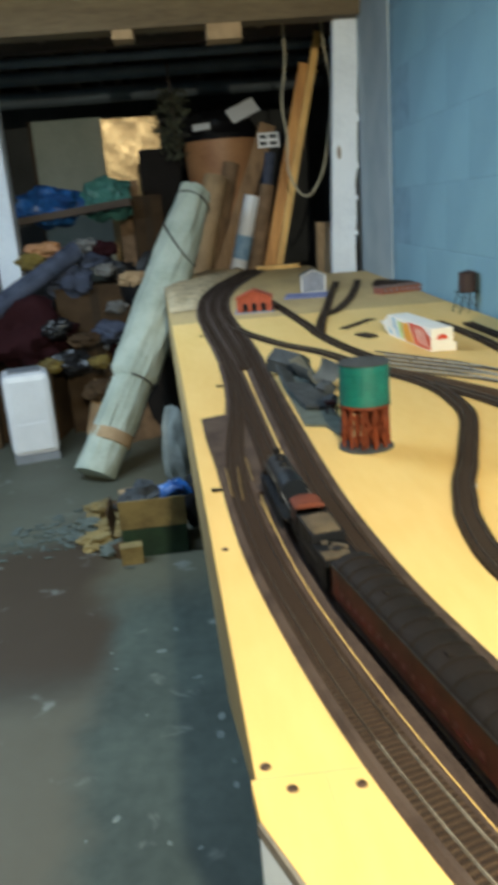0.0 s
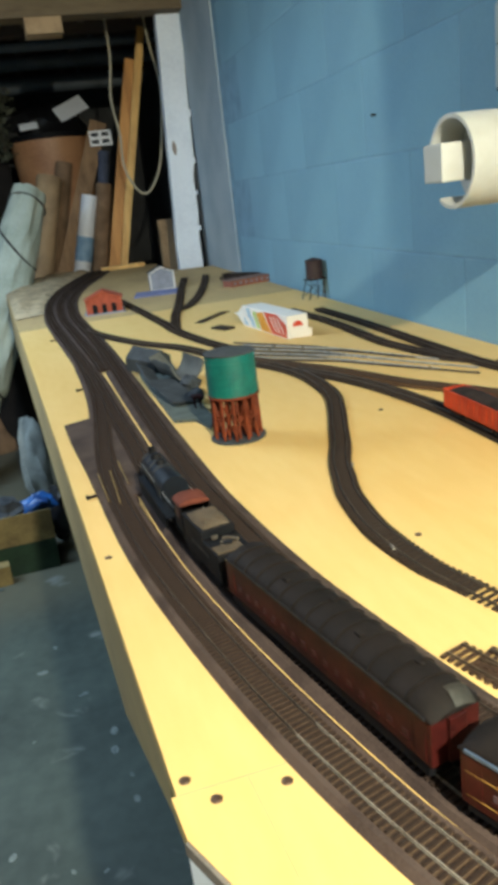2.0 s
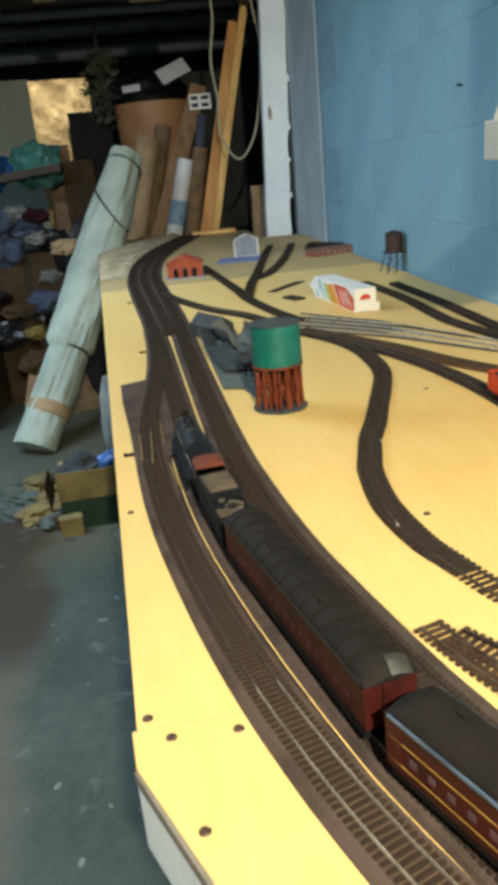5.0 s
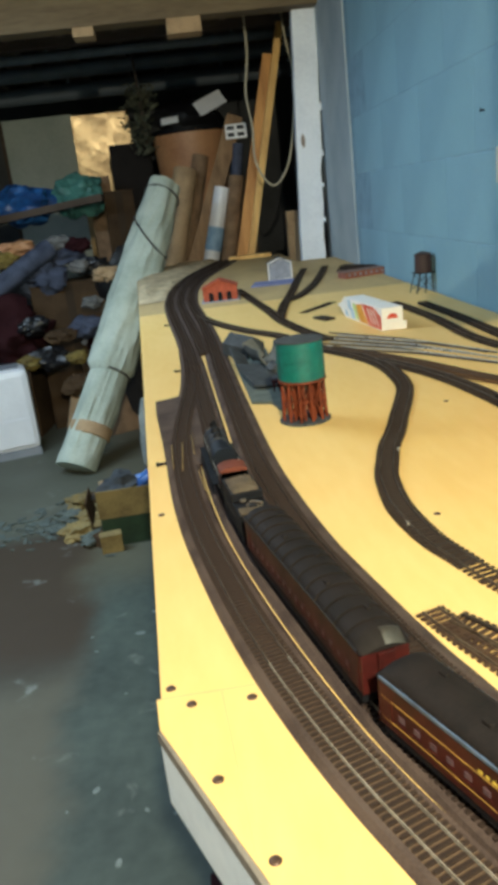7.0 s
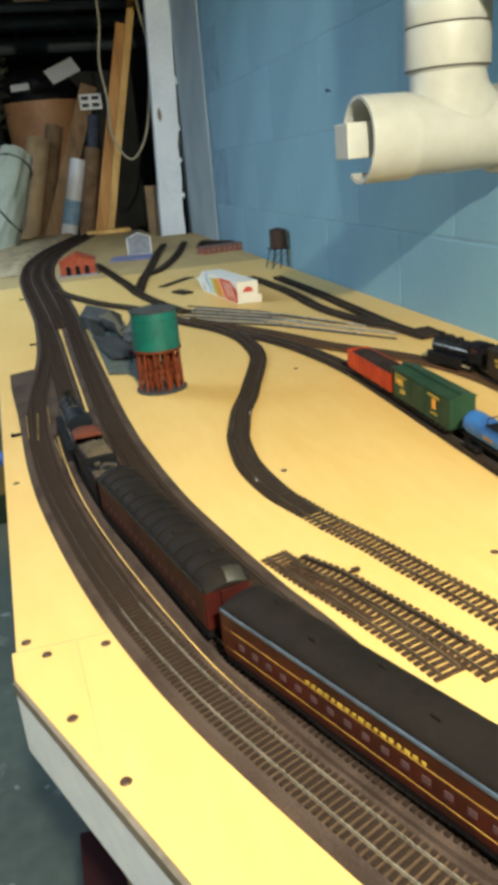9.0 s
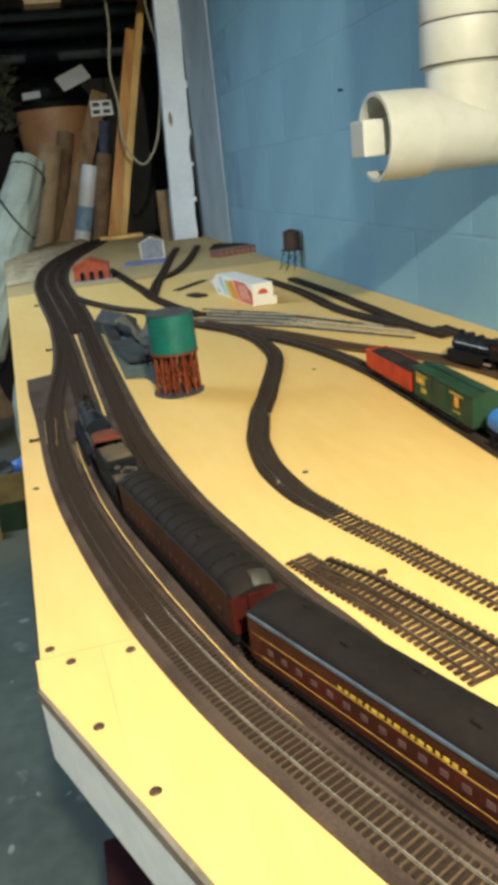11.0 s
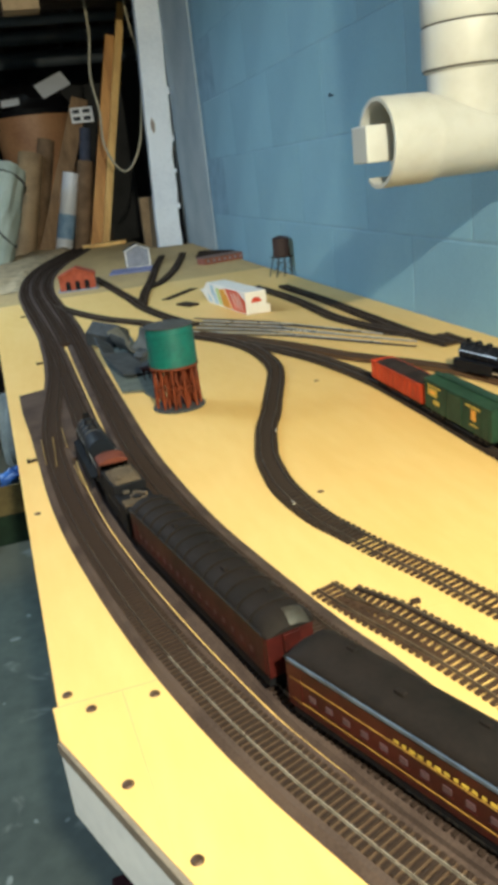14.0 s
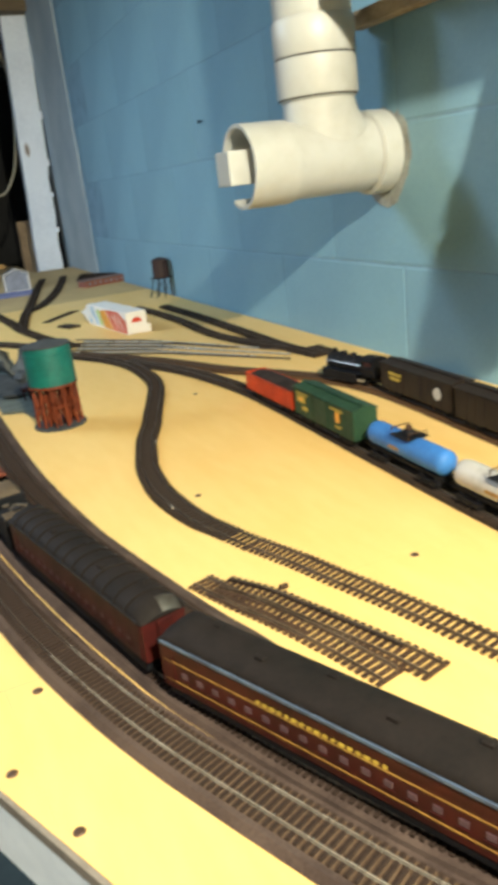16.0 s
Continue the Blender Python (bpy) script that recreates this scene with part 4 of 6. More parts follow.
    sec = arch(0.0315, 0.0440, 0.0490, 10)
    sweep(bm, [Vector((0, cab_y - 0.008, 0)), Vector((0, cab_y + 0.020, 0))], sec)
    part("cab_roof", bm, cab_roof, ob, "faded red cab roof" if cab_roof is RED_ROOF else "black cab roof", smooth=True)
    box_part("frame", (0, 0, 0.0130), (0.012, long * 0.9, 0.010), BLACK, ob)
    bm = bmesh.new()
    prism(bm, [(-0.013, 0), (0.013, 0), (0.004, 0.016), (-0.004, 0.016)], 0.002, 0.012, pose(0, front - 0.004, 0))
    part("pilot", bm, BLACK, ob)
    ob.matrix_world = m
    return ob


def tender(label, m, long=0.098):
    ob = thing("tender", label, "model tender", group="locomotives")
    bm = bmesh.new()
    box(bm, (0, 0, 0.0235), (0.033, long, 0.021))
    part("tank", bm, BLACK, ob, bevel=0.001)
    bm = bmesh.new()
    box(bm, (0, 0.020, 0.0375), (0.033, long * 0.56, 0.008))
    part("bunker", bm, BLACK, ob, bevel=0.001)
    bm = bmesh.new()
    rows = []
    for k in range(15):
        q = -1 + 2 * k / 14
        rise = 0.0050 * (1 - abs(q) ** 3)
        rows.append([bm.verts.new((0.0148 * p / 6 * (1 - 0.10 * q * q), 0.019 + 0.0240 * q + random.uniform(-0.0004, 0.0004), 0.0414 + rise * (1 - (p / 6) ** 4) + random.uniform(0, 0.0006))) for p in range(-6, 7)])
    for lo, hi in zip(rows, rows[1:]):
        for k in range(12):
            bm.faces.new((lo[k], lo[k + 1], hi[k + 1], hi[k]))
    for k in range(60):
        q = random.uniform(0.0009, 0.0018)
        lumpy(bm, (random.uniform(-0.0115, 0.0115), random.uniform(0.000, 0.038), 0.0450 + random.uniform(0, 0.0010)), q, k * 1.7, 0.5, (1, 1.2, 0.6), 1)
    part("coal", bm, COAL, ob, "dusty grey-brown coal load")
    bm = bmesh.new()
    lathe(bm, [(0.004, 0), (0.004, 0.003), (0.0045, 0.0036), (0, 0.004)], 16, pose(0, -long * 0.33, 0.034))
    part("water_hatch", bm, GUNMETAL, ob, smooth=True)
    box_part("deck_plate", (0, -long * 0.33, 0.0344), (0.028, long * 0.28, 0.0012), BLACK, ob)
    tube_part("pipe", (0.002, -long * 0.24, 0.0375), (0.010, -long * 0.34, 0.0375), 0.0015, DIM_RAIL, ob, "short steel pipe", n=10)
    for x, y, w in ((-0.006, -0.014, 0.006), (0.001, -0.021, 0.004), (-0.003, -0.028, 0.005)):
        box_part("fitting", (x, y, 0.0362), (w, 0.003, 0.003), DIM_RAIL, ob, "small worn fitting", bevel=0.0006)
    box_part("rear_deck", (-0.003, -long * 0.41, 0.0352), (0.025, long * 0.155, 0.0016), COAL, ob, "dusty brown rear deck")
    for q in (-1, 1):
        bogie(ob, q * long * 0.28, 0.020)
        coupler(ob, q * long / 2, q)
    box_part("sill", (0, 0, 0.0118), (0.032, long, 0.004), BLACK, ob)
    for k in range(6):
        box_part("lettering_bar", (-0.0167, -0.02 + 0.008 * k, 0.0245), (0.0004, 0.005, 0.0035), GUNMETAL, ob, "grey lettering bar")
    ob.matrix_world = m
    return ob


def boxcar(label, m, paint, roof, long=0.140, w=0.036, h=0.046, marks=(), plates=(), emblem=False, group="freight cars on the sidings"):
    ob = thing("boxcar", label, "model freight car", group=group)
    bm = bmesh.new()
    box(bm, (0, 0, 0.011 + (h - 0.011) / 2), (w, long, h - 0.011))
    part("body", bm, paint, ob, bevel=0.0006)
    bm = bmesh.new()
    sweep(bm, [Vector((0, -long / 2 - 0.001, 0)), Vector((0, long / 2 + 0.001, 0))], [(-w / 2 - 0.001, h), (-w / 2 - 0.001, h + 0.0008), (0, h + 0.0045), (w / 2 + 0.001, h + 0.0008), (w / 2 + 0.001, h)])
    part("roof", bm, roof, ob)
    box_part("roof_walk", (0, 0, h + 0.0055), (0.006, long, 0.0012), roof, ob)
    for sgn in (-1, 1):
        box_part("sliding_door", (sgn * (w / 2 + 0.0006), 0, (h + 0.011) / 2), (0.0014, 0.034, h - 0.014), paint, ob, bevel=0.0003)
        for k in range(10):
            y = -long * 0.47 + long * 0.94 * k / 9
            if abs(y) > 0.02:
                box_part("side_rib", (sgn * (w / 2 + 0.0003), y, (h + 0.011) / 2), (0.0008, 0.0014, h - 0.013), paint, ob)
        for y, z, dy, dz in marks:
            box_part("lettering_bar", (sgn * (w / 2 + 0.0009), -sgn * y, z), (0.0005, dy, dz), YELLOW_MARK, ob, "yellow lettering bar")
        for y, z, dy, dz in plates:
            box_part("emblem", (sgn * (w / 2 + 0.0013), -sgn * y, z), (0.0006, dy, dz), CARTON_ORANGE, ob, "orange emblem")
        if emblem:
            tube_part("emblem", (sgn * (w / 2 + 0.0002), -0.058, 0.031), (sgn * (w / 2 + 0.0016), -0.058, 0.031), 0.0085, WHITE_CAR, ob, "pale round emblem", n=24)
        bogie(ob, sgn * long * 0.33)
        coupler(ob, sgn * long / 2, sgn)
        box_part("ladder", (sgn * w * 0.42, sgn * (long / 2 + 0.0012), (h + 0.011) / 2), (0.005, 0.0012, h - 0.013), paint, ob)
    box_part("sill", (0, 0, 0.0103), (0.026, long * 0.96, 0.003), BLACK, ob)
    ob.matrix_world = m
    return ob


def gondola(label, m, long, w=0.036, h=0.037):
    """An open freight car: floor, four sides with stakes and a top rail, and a rounded load."""
    ob = thing("gondola_car", label, "model freight car", group="freight cars on the sidings")
    box_part("floor", (0, 0, 0.0120), (w, long, 0.003), RED_CAR, ob)
    for sgn in (-1, 1):
        side = box_part("side", (sgn * (w / 2 - 0.0008), 0, (h + 0.011) / 2), (0.0016, long, h - 0.011), RED_CAR, ob, bevel=0.0003)
        for k in range(11):
            box_part("stake", (sgn * (w / 2 + 0.0004), -long * 0.47 + long * 0.094 * k, (h + 0.011) / 2), (0.0010, 0.0018, h - 0.013), RED_CAR, side)
        box_part("top_rail", (sgn * (w / 2 - 0.0003), 0, h), (0.0022, long, 0.0018), RED_CAR, ob)
        box_part("end", (0, sgn * (long / 2 - 0.0008), (h + 0.013) / 2), (w - 0.0034, 0.0016, h - 0.009), RED_CAR, ob, bevel=0.0003)
        for x in (-w * 0.44, w * 0.44):
            box_part("corner_post", (x, sgn * (long / 2 + 0.0005), (h + 0.012) / 2), (0.0035, 0.0016, h - 0.010), RED_CAR, ob)
        bogie(ob, sgn * long * 0.33)
        coupler(ob, sgn * long / 2, sgn)
    bm = bmesh.new()
    rows = []
    for k in range(25):
        q = -1 + 2 * k / 24
        swell = (1 - abs(q) ** 6) * 0.0062
        rows.append([bm.verts.new((x * 0.98, q * (long / 2 - 0.002), h - 0.003 + (z - h + 0.003) * swell / 0.0062 + 0.0004 * noise.noise(Vector((x * 200, q * 14, 2))))) for x, z in arch(w - 0.003, h - 0.003, h + 0.0078, 10)])
    for a, b in zip(rows, rows[1:]):
        for k in range(10):
            bm.faces.new((a[k], a[k + 1], b[k + 1], b[k]))
    part("load", bm, material("dark_brown_load", (0.030, 0.021, 0.017), 0.85, dark=(0.014, 0.010, 0.009), scale=50, grain=300, bump=0.4, spec=0.2), ob, "dark brown rounded load")
    box_part("sill", (0, 0, 0.0098), (0.026, long * 0.96, 0.003), BLACK, ob)
    ob.matrix_world = m
    return ob


def tank_car(label, m, paint, long=0.142):
    ob = thing("tank_car", label, "model freight car", group="freight cars on the sidings")
    r = 0.0145
    bm = bmesh.new()
    lathe(bm, [(0, -long / 2), (r * 0.6, -long / 2 + 0.001), (r * 0.93, -long / 2 + 0.005), (r, -long / 2 + 0.010), (r, long / 2 - 0.010), (r * 0.93, long / 2 - 0.005), (r * 0.6, long / 2 - 0.001), (0, long / 2)], 24, pose(0, 0, 0.0285, 90, 0, 0))
    part("tank", bm, paint, ob, smooth=True)
    bm = bmesh.new()
    lathe(bm, [(0.007, 0), (0.007, 0.007), (0.006, 0.009), (0, 0.0095)], 18, pose(0, 0, 0.040))
    part("dome", bm, BLACK, ob, "black dome", smooth=True)
    box_part("platform", (0, 0, 0.0425), (0.030, 0.034, 0.0012), BLACK, ob)
    lid = bmesh.new()
    lathe(lid, [(0.0035, 0), (0.0035, 0.004), (0.0028, 0.0055), (0, 0.006)], 14, pose(0, 0, 0.049))
    part("dome_lid", lid, TIE_BROWN, ob, "brown dome lid", smooth=True)
    for y in (-0.017, 0.017):
        for x in (-0.012, 0.012):
            tube_part("rail_post", (x, y, 0.0425), (x, y, 0.050), 0.0007, TIE_BROWN, ob, n=6)
        tube_part("hand_rail", (-0.012, y, 0.050), (0.012, y, 0.050), 0.0007, TIE_BROWN, ob, n=6)
    for sgn in (-1, 1):
        box_part("lettering_bar", (sgn * 0.0142, 0.012, 0.0270), (0.0008, 0.020, 0.004), GOLD, ob, "yellow lettering bar")
        bogie(ob, sgn * long * 0.33)
        coupler(ob, sgn * long / 2, sgn)
    box_part("frame", (0, 0, 0.0125), (0.018, long, 0.004), BLACK, ob)
    ob.matrix_world = m
    return ob


steam_locomotive("black model steam locomotive with a faded red cab roof", on_track(main, 1.013) @ Matrix.Diagonal((1.06, 1, 1.15, 1)), 0.228)
tender("black model tender with a dusty coal load", on_track(main, 0.858) @ Matrix.Diagonal((1.06, 1, 1.15, 1)), 0.098)
coach("maroon model coach with a black ribbed roof behind the tender", on_chord(main, 0.655, 0.20))
coach("maroon model coach with gold lettering along its roofline", on_chord(main, 0.379, 0.20), gold=True)

gondola("orange-red model gondola heaped with a dark load", on_track(freight, 1.088), 0.170)
boxcar("green model boxcar with yellow lettering", on_track(freight, 0.909), GREEN_CAR, GREEN_CAR, 0.168, h=0.050, marks=[(0.056, 0.0445, 0.036, 0.0022), (0.060, 0.0365, 0.026, 0.0100), (0.050, 0.0240, 0.016, 0.0060), (-0.044, 0.0440, 0.034, 0.0028), (-0.046, 0.0215, 0.018, 0.0020)], plates=[(0.060, 0.0365, 0.015, 0.0040), (-0.046, 0.0345, 0.010, 0.0130)])
tank_car("bright blue model tank car with a black dome", on_track(freight, 0.732), BLUE_CAR, 0.150)
tank_car("off-white model tank car on the siding", on_track(freight, 0.566), WHITE_CAR, 0.150)
steam_locomotive("small black model locomotive on the wall siding", on_track(by_wall, 1.098), 0.142, BLACK)
boxcar("dark brown model boxcar with faint yellow lettering and a pale emblem", on_track(by_wall, 0.918), BROWN_CAR, BROWN_CAR, 0.180, h=0.050, marks=[(0.050, 0.038, 0.034, 0.004), (0.050, 0.031, 0.028, 0.004)], emblem=True)
boxcar("dark brown model boxcar with three rows of yellow lettering", on_track(by_wall, 0.728), BROWN_CAR, BROWN_CAR, 0.180, h=0.050, marks=[(-0.030, 0.040, 0.044, 0.004), (-0.030, 0.033, 0.048, 0.004), (-0.026, 0.026, 0.040, 0.003)])
boxcar("dark model boxcar at the near end of the wall siding", on_track(by_wall, 0.538), BROWN_CAR, BROWN_CAR, 0.180, h=0.050)


# ---- model buildings on the table ----
def water_tower():
    ob = thing("water_tower", "green model water tank on red-brown timber trestle legs", "model water tower", (0.226, 1.285, TOP))
    bm = bmesh.new()
    lathe(bm, [(0, 0), (0.0425, 0), (0.0425, 0.003), (0.040, 0.0045), (0, 0.0045)], 32)
    part("base", bm, SLATE, ob, "dark round base", smooth=True)
    for ring, count, turn in ((0.0345, 12, 0.2), (0.0240, 9, 0.4), (0.0120, 5, 0.5)):
        for k in range(count):
            a = math.tau * k / count + turn
            b = a + math.tau / count
            p0, p1 = Vector((ring * 1.05 * math.cos(a), ring * 1.05 * math.sin(a), 0.004)), Vector((ring * math.cos(a), ring * math.sin(a), 0.070))
            q0, q1 = Vector((ring * 1.05 * math.cos(b), ring * 1.05 * math.sin(b), 0.008)), Vector((ring * math.cos(b), ring * math.sin(b), 0.066))
            tube_part("leg", p0, p1, 0.0025, TRESTLE, ob, n=6)
            if ring > 0.03:
                tube_part("brace", p0.lerp(p1, 0.06), q1, 0.0011, TRESTLE, ob, n=5)
                tube_part("brace", p0.lerp(p1, 0.94), q0, 0.0011, TRESTLE, ob, n=5)
            tube_part("girt", p0.lerp(p1, 0.5), q0.lerp(q1, 0.5), 0.0014, TRESTLE, ob, n=5)
    tube_part("deck", (0, 0, 0.068), (0, 0, 0.072), 0.0395, TRESTLE, ob, n=32)
    bm = bmesh.new()
    lathe(bm, [(0, 0.072), (0.0385, 0.072), (0.0388, 0.076), (0.0376, 0.133), (0, 0.133)], 40)
    tank = part("tank", bm, TOWER_GREEN, ob, "green painted tank", smooth=True)
    for z in (0.084, 0.103, 0.122):
        bm = bmesh.new()
        lathe(bm, [(0.0376, z - 0.0007), (0.0389, z - 0.0005), (0.0389, z + 0.0005), (0.0374, z + 0.0007)], 40)
        part("hoop", bm, TOWER_GREEN, tank, smooth=True)
    bm = bmesh.new()
    lathe(bm, [(0.0, 0.133), (0.0395, 0.1332), (0.0395, 0.1350), (0.004, 0.1420), (0, 0.1422)], 40)
    part("roof", bm, SLATE, ob, "dark grey shallow roof", smooth=True)
    return ob


water_tower()


def gable_house(ob, w, d, h, rise, mat, roof):
    bm = bmesh.new()
    prism(bm, [(-w / 2, 0), (w / 2, 0), (w / 2, h), (0, h + rise), (-w / 2, h)], -d / 2, d / 2, Matrix(((1, 0, 0, 0), (0, 0, 1, 0), (0, 1, 0, 0), (0, 0, 0, 1))))
    part("wall", bm, mat, ob)
    for sgn in (-1, 1):
        bm = bmesh.new()
        a, b = Vector((0, 0, h + rise)), Vector((sgn * (w / 2 + 0.004), 0, h - 0.004))
        n = Vector(((b - a).z, 0, -(b - a).x)).normalized() * (0.003 * (1 if sgn < 0 else -1))
        n = n if n.z > 0 else -n
        v = [bm.verts.new((p.x + o.x, y, p.z + o.z)) for y in (-d / 2 - 0.004, d / 2 + 0.004) for p, o in ((a, n * 0.1), (b, n * 0.1), (b, n), (a, n))]
        for f in ((0, 1, 2, 3), (4, 5, 6, 7), (0, 1, 5, 4), (1, 2, 6, 5), (2, 3, 7, 6), (3, 0, 4, 7)):
            bm.faces.new([v[i] for i in f])
        part("roof_slope", bm, roof, ob)


def arch_opening(ob, x, w, h, y, name="doorway"):
    bm = bmesh.new()
    poly = [(-w / 2, 0), (w / 2, 0)] + [(w / 2 * math.cos(math.pi * k / 8), h + w / 2 * math.sin(math.pi * k / 8)) for k in range(9)]
    prism(bm, poly, -0.002, 0.002, Matrix(((1, 0, 0, x), (0, 0, 1, y), (0, 1, 0, 0.004), (0, 0, 0, 1))))
    part(name, bm, BLACK, ob, "dark arched doorway")


ob = thing("engine_shed", "red brick model engine shed with three dark arched doorways", "model building", (0.198, 3.03, TOP), -6, group="model buildings")
gable_house(ob, 0.128, 0.10, 0.054, 0.024, BRICK_RED, BRICK_RED)
for x in (-0.034, 0.0, 0.034):
    arch_opening(ob, x, 0.017, 0.024, -0.0505)
box_part("plinth", (0, -0.005, 0.002), (0.146, 0.13, 0.004), SHED_GREY, ob, "pale grey plinth")
ob = thing("grey_shed", "small pale grey model shed with white trim", "model building", (0.492, 3.50, TOP), -4, group="model buildings")
gable_house(ob, 0.100, 0.09, 0.074, 0.022, SHED_GREY, SLATE)
for x in (-0.050, 0.050):
    box_part("corner_trim", (x, -0.046, 0.037), (0.005, 0.004, 0.074), CARTON_WHITE, ob, "white corner trim")
for sgn in (-1, 1):
    box_part("gable_trim", (sgn * 0.026, -0.047, 0.0855), (0.058, 0.004, 0.005), CARTON_WHITE, ob, "white gable trim", m=pose(sgn * 0.026, 0, 0.0855, 0, sgn * 23, 0) @ pose(-sgn * 0.026, 0, -0.0855))
box_part("sill_trim", (0, -0.046, 0.003), (0.10, 0.004, 0.005), CARTON_WHITE, ob, "white trim")
ob = thing("card_sheet", "dull blue card lying before the grey shed", "card", (0.455, 3.36, TOP), -12)
box_part("sheet", (0, 0, 0.003), (0.20, 0.16, 0.006), BLUE_CARD, ob, bevel=0.001)
ob = thing("low_building", "long low red brick model building with a grey roof", "model building", (0.80, 3.24, TOP), 14, group="model buildings")
box_part("wall", (0, 0, 0.012), (0.185, 0.07, 0.024), material("faded_model_brick", (0.30, 0.105, 0.075), 0.7, scale=60), ob)
for k in range(7):
    box_part("window", (-0.075 + 0.025 * k, -0.0355, 0.014), (0.010, 0.002, 0.009), SHED_GREY, ob, "pale window")
box_part("roof", (0.0, 0, 0.026), (0.195, 0.08, 0.004), material("faded_roof", (0.21, 0.13, 0.11), 0.8, scale=50), ob)
ob = thing("track_stack", "dark stack of track pieces by the far wall", "model track", (0.835, 3.42, TOP), 30)
for k in range(3):
    box_part("strip", (0.01 * k, 0, 0.006 + 0.008 * k), (0.04, 0.26, 0.006), TIE_BLACK, ob)


def tank_trestle():
    ob = thing("oil_tank", "dark brown model tank on a spindly black trestle", "model tank", (0.842, 2.56, TOP), 8)
    for x in (-0.022, 0.0, 0.022):
        for y in (-0.020, 0.020):
            tube_part("leg", (x * 1.35 - 0.008, y * 1.25, 0), (x, y, 0.062), 0.0018, SLATE, ob, n=6)
    for sgn in (-1, 1):
        tube_part("brace", (-0.026, sgn * 0.024, 0.012), (0.023, sgn * 0.021, 0.054), 0.0011, SLATE, ob, n=5)
        tube_part("brace", (0.026, sgn * 0.024, 0.012), (-0.023, sgn * 0.021, 0.054), 0.0011, SLATE, ob, n=5)
    box_part("platform", (0, 0, 0.063), (0.058, 0.054, 0.003), BLACK, ob)
    bm = bmesh.new()
    lathe(bm, [(0, 0.0645), (0.0280, 0.0645), (0.0270, 0.122), (0.029, 0.123), (0.004, 0.131), (0, 0.131)], 24)
    part("tank", bm, material("rust_brown_tank", (0.034, 0.015, 0.013), 0.65, scale=40), ob, smooth=True)


tank_trestle()


def landscape_mat():
    ob = thing("landscape_mat", "grey-green landscape mat beside the tracks", "model scenery")
    bm = bmesh.new()
    poly = [(0.150, 1.425), (0.185, 1.410), (0.196, 1.345), (0.215, 1.40), (0.222, 1.66), (0.236, 1.90), (0.222, 2.12), (0.165, 2.10), (0.150, 1.80)]
    prism(bm, poly, TOP, TOP + 0.005)
    part("mat", bm, GRASS_MAT, ob, bevel=0.001)
    return ob


landscape_mat()


def broken_building():
    ob = thing("broken_building", "collapsed dark slate-grey model building on the mat", "model building", (0.188, 1.70, TOP + 0.005), 0, group="model buildings")
    tilt = pose(-0.010, 0.165, 0.002, 6, -5, 38)
    bm = bmesh.new()
    prism(bm, [(-0.028, 0), (0.028, 0), (0.028, 0.030), (0, 0.050), (-0.028, 0.030)], -0.042, 0.042, tilt @ Matrix(((1, 0, 0, 0), (0, 0, 1, 0), (0, 1, 0, 0), (0, 0, 0, 1))))
    part("gable_block", bm, SLATE, ob, "dark gabled block", bevel=0.0008)
    bm = bmesh.new()
    shell = [(0.036 * math.cos(math.pi * (1 + k / 14)), 0.044 + 0.040 * math.sin(math.pi * (1 + k / 14))) for k in range(15)]
    shell += [(0.032 * math.cos(math.pi * (1 + k / 14)), 0.044 + 0.036 * math.sin(math.pi * (1 + k / 14))) for k in range(14, -1, -1)]
    prism(bm, shell, -0.050, 0.050, pose(0.030, 0.010, 0.002, 0, 0, 12) @ Matrix(((1, 0, 0, 0), (0, 0, 1, 0), (0, 1, 0, 0), (0, 0, 0, 1))))
    part("curved_wall", bm, SHED_PALE, ob, "pale grey curved wall piece", smooth=True)
    for c, sz, r, surface, note in (((-0.008, -0.115, 0.012), (0.056, 0.150, 0.004), (6, 9, 10), SLATE, "slate-blue wall panel"), ((-0.030, 0.02, 0.020), (0.040, 0.110, 0.004), (10, 34, 8), SLATE, "slate-blue wall panel"), ((0.004, 0.065, 0.030), (0.030, 0.050, 0.004), (52, -14, 24), SHED_PALE, "pale grey wall panel")):
        box_part("wall_panel", (0, 0, 0), sz, surface, ob, note, m=pose(*c, *r), bevel=0.0008)
    for c, r, sd in (((0.034, -0.075, 0.012), 0.022, 7.7), ((0.028, -0.165, 0.008), 0.016, 4.9)):
        bm = bmesh.new()
        lumpy(bm, c, r, sd, 0.35, (0.9, 1.4, 0.7), 3)
        part("rubble", bm, SLATE, ob, "dark rubble")
    for k in range(4):
        tube_part("chair_leg", (0.012 + 0.010 * (k % 2), -0.225 + 0.012 * (k // 2), 0.0), (0.012 + 0.010 * (k % 2), -0.225 + 0.012 * (k // 2), 0.018), 0.0012, DARK_RED, ob, "dark red stick", n=5)
    box_part("red_piece", (0.017, -0.219, 0.020), (0.018, 0.020, 0.004), DARK_RED, ob, "small dark red piece")


broken_building()


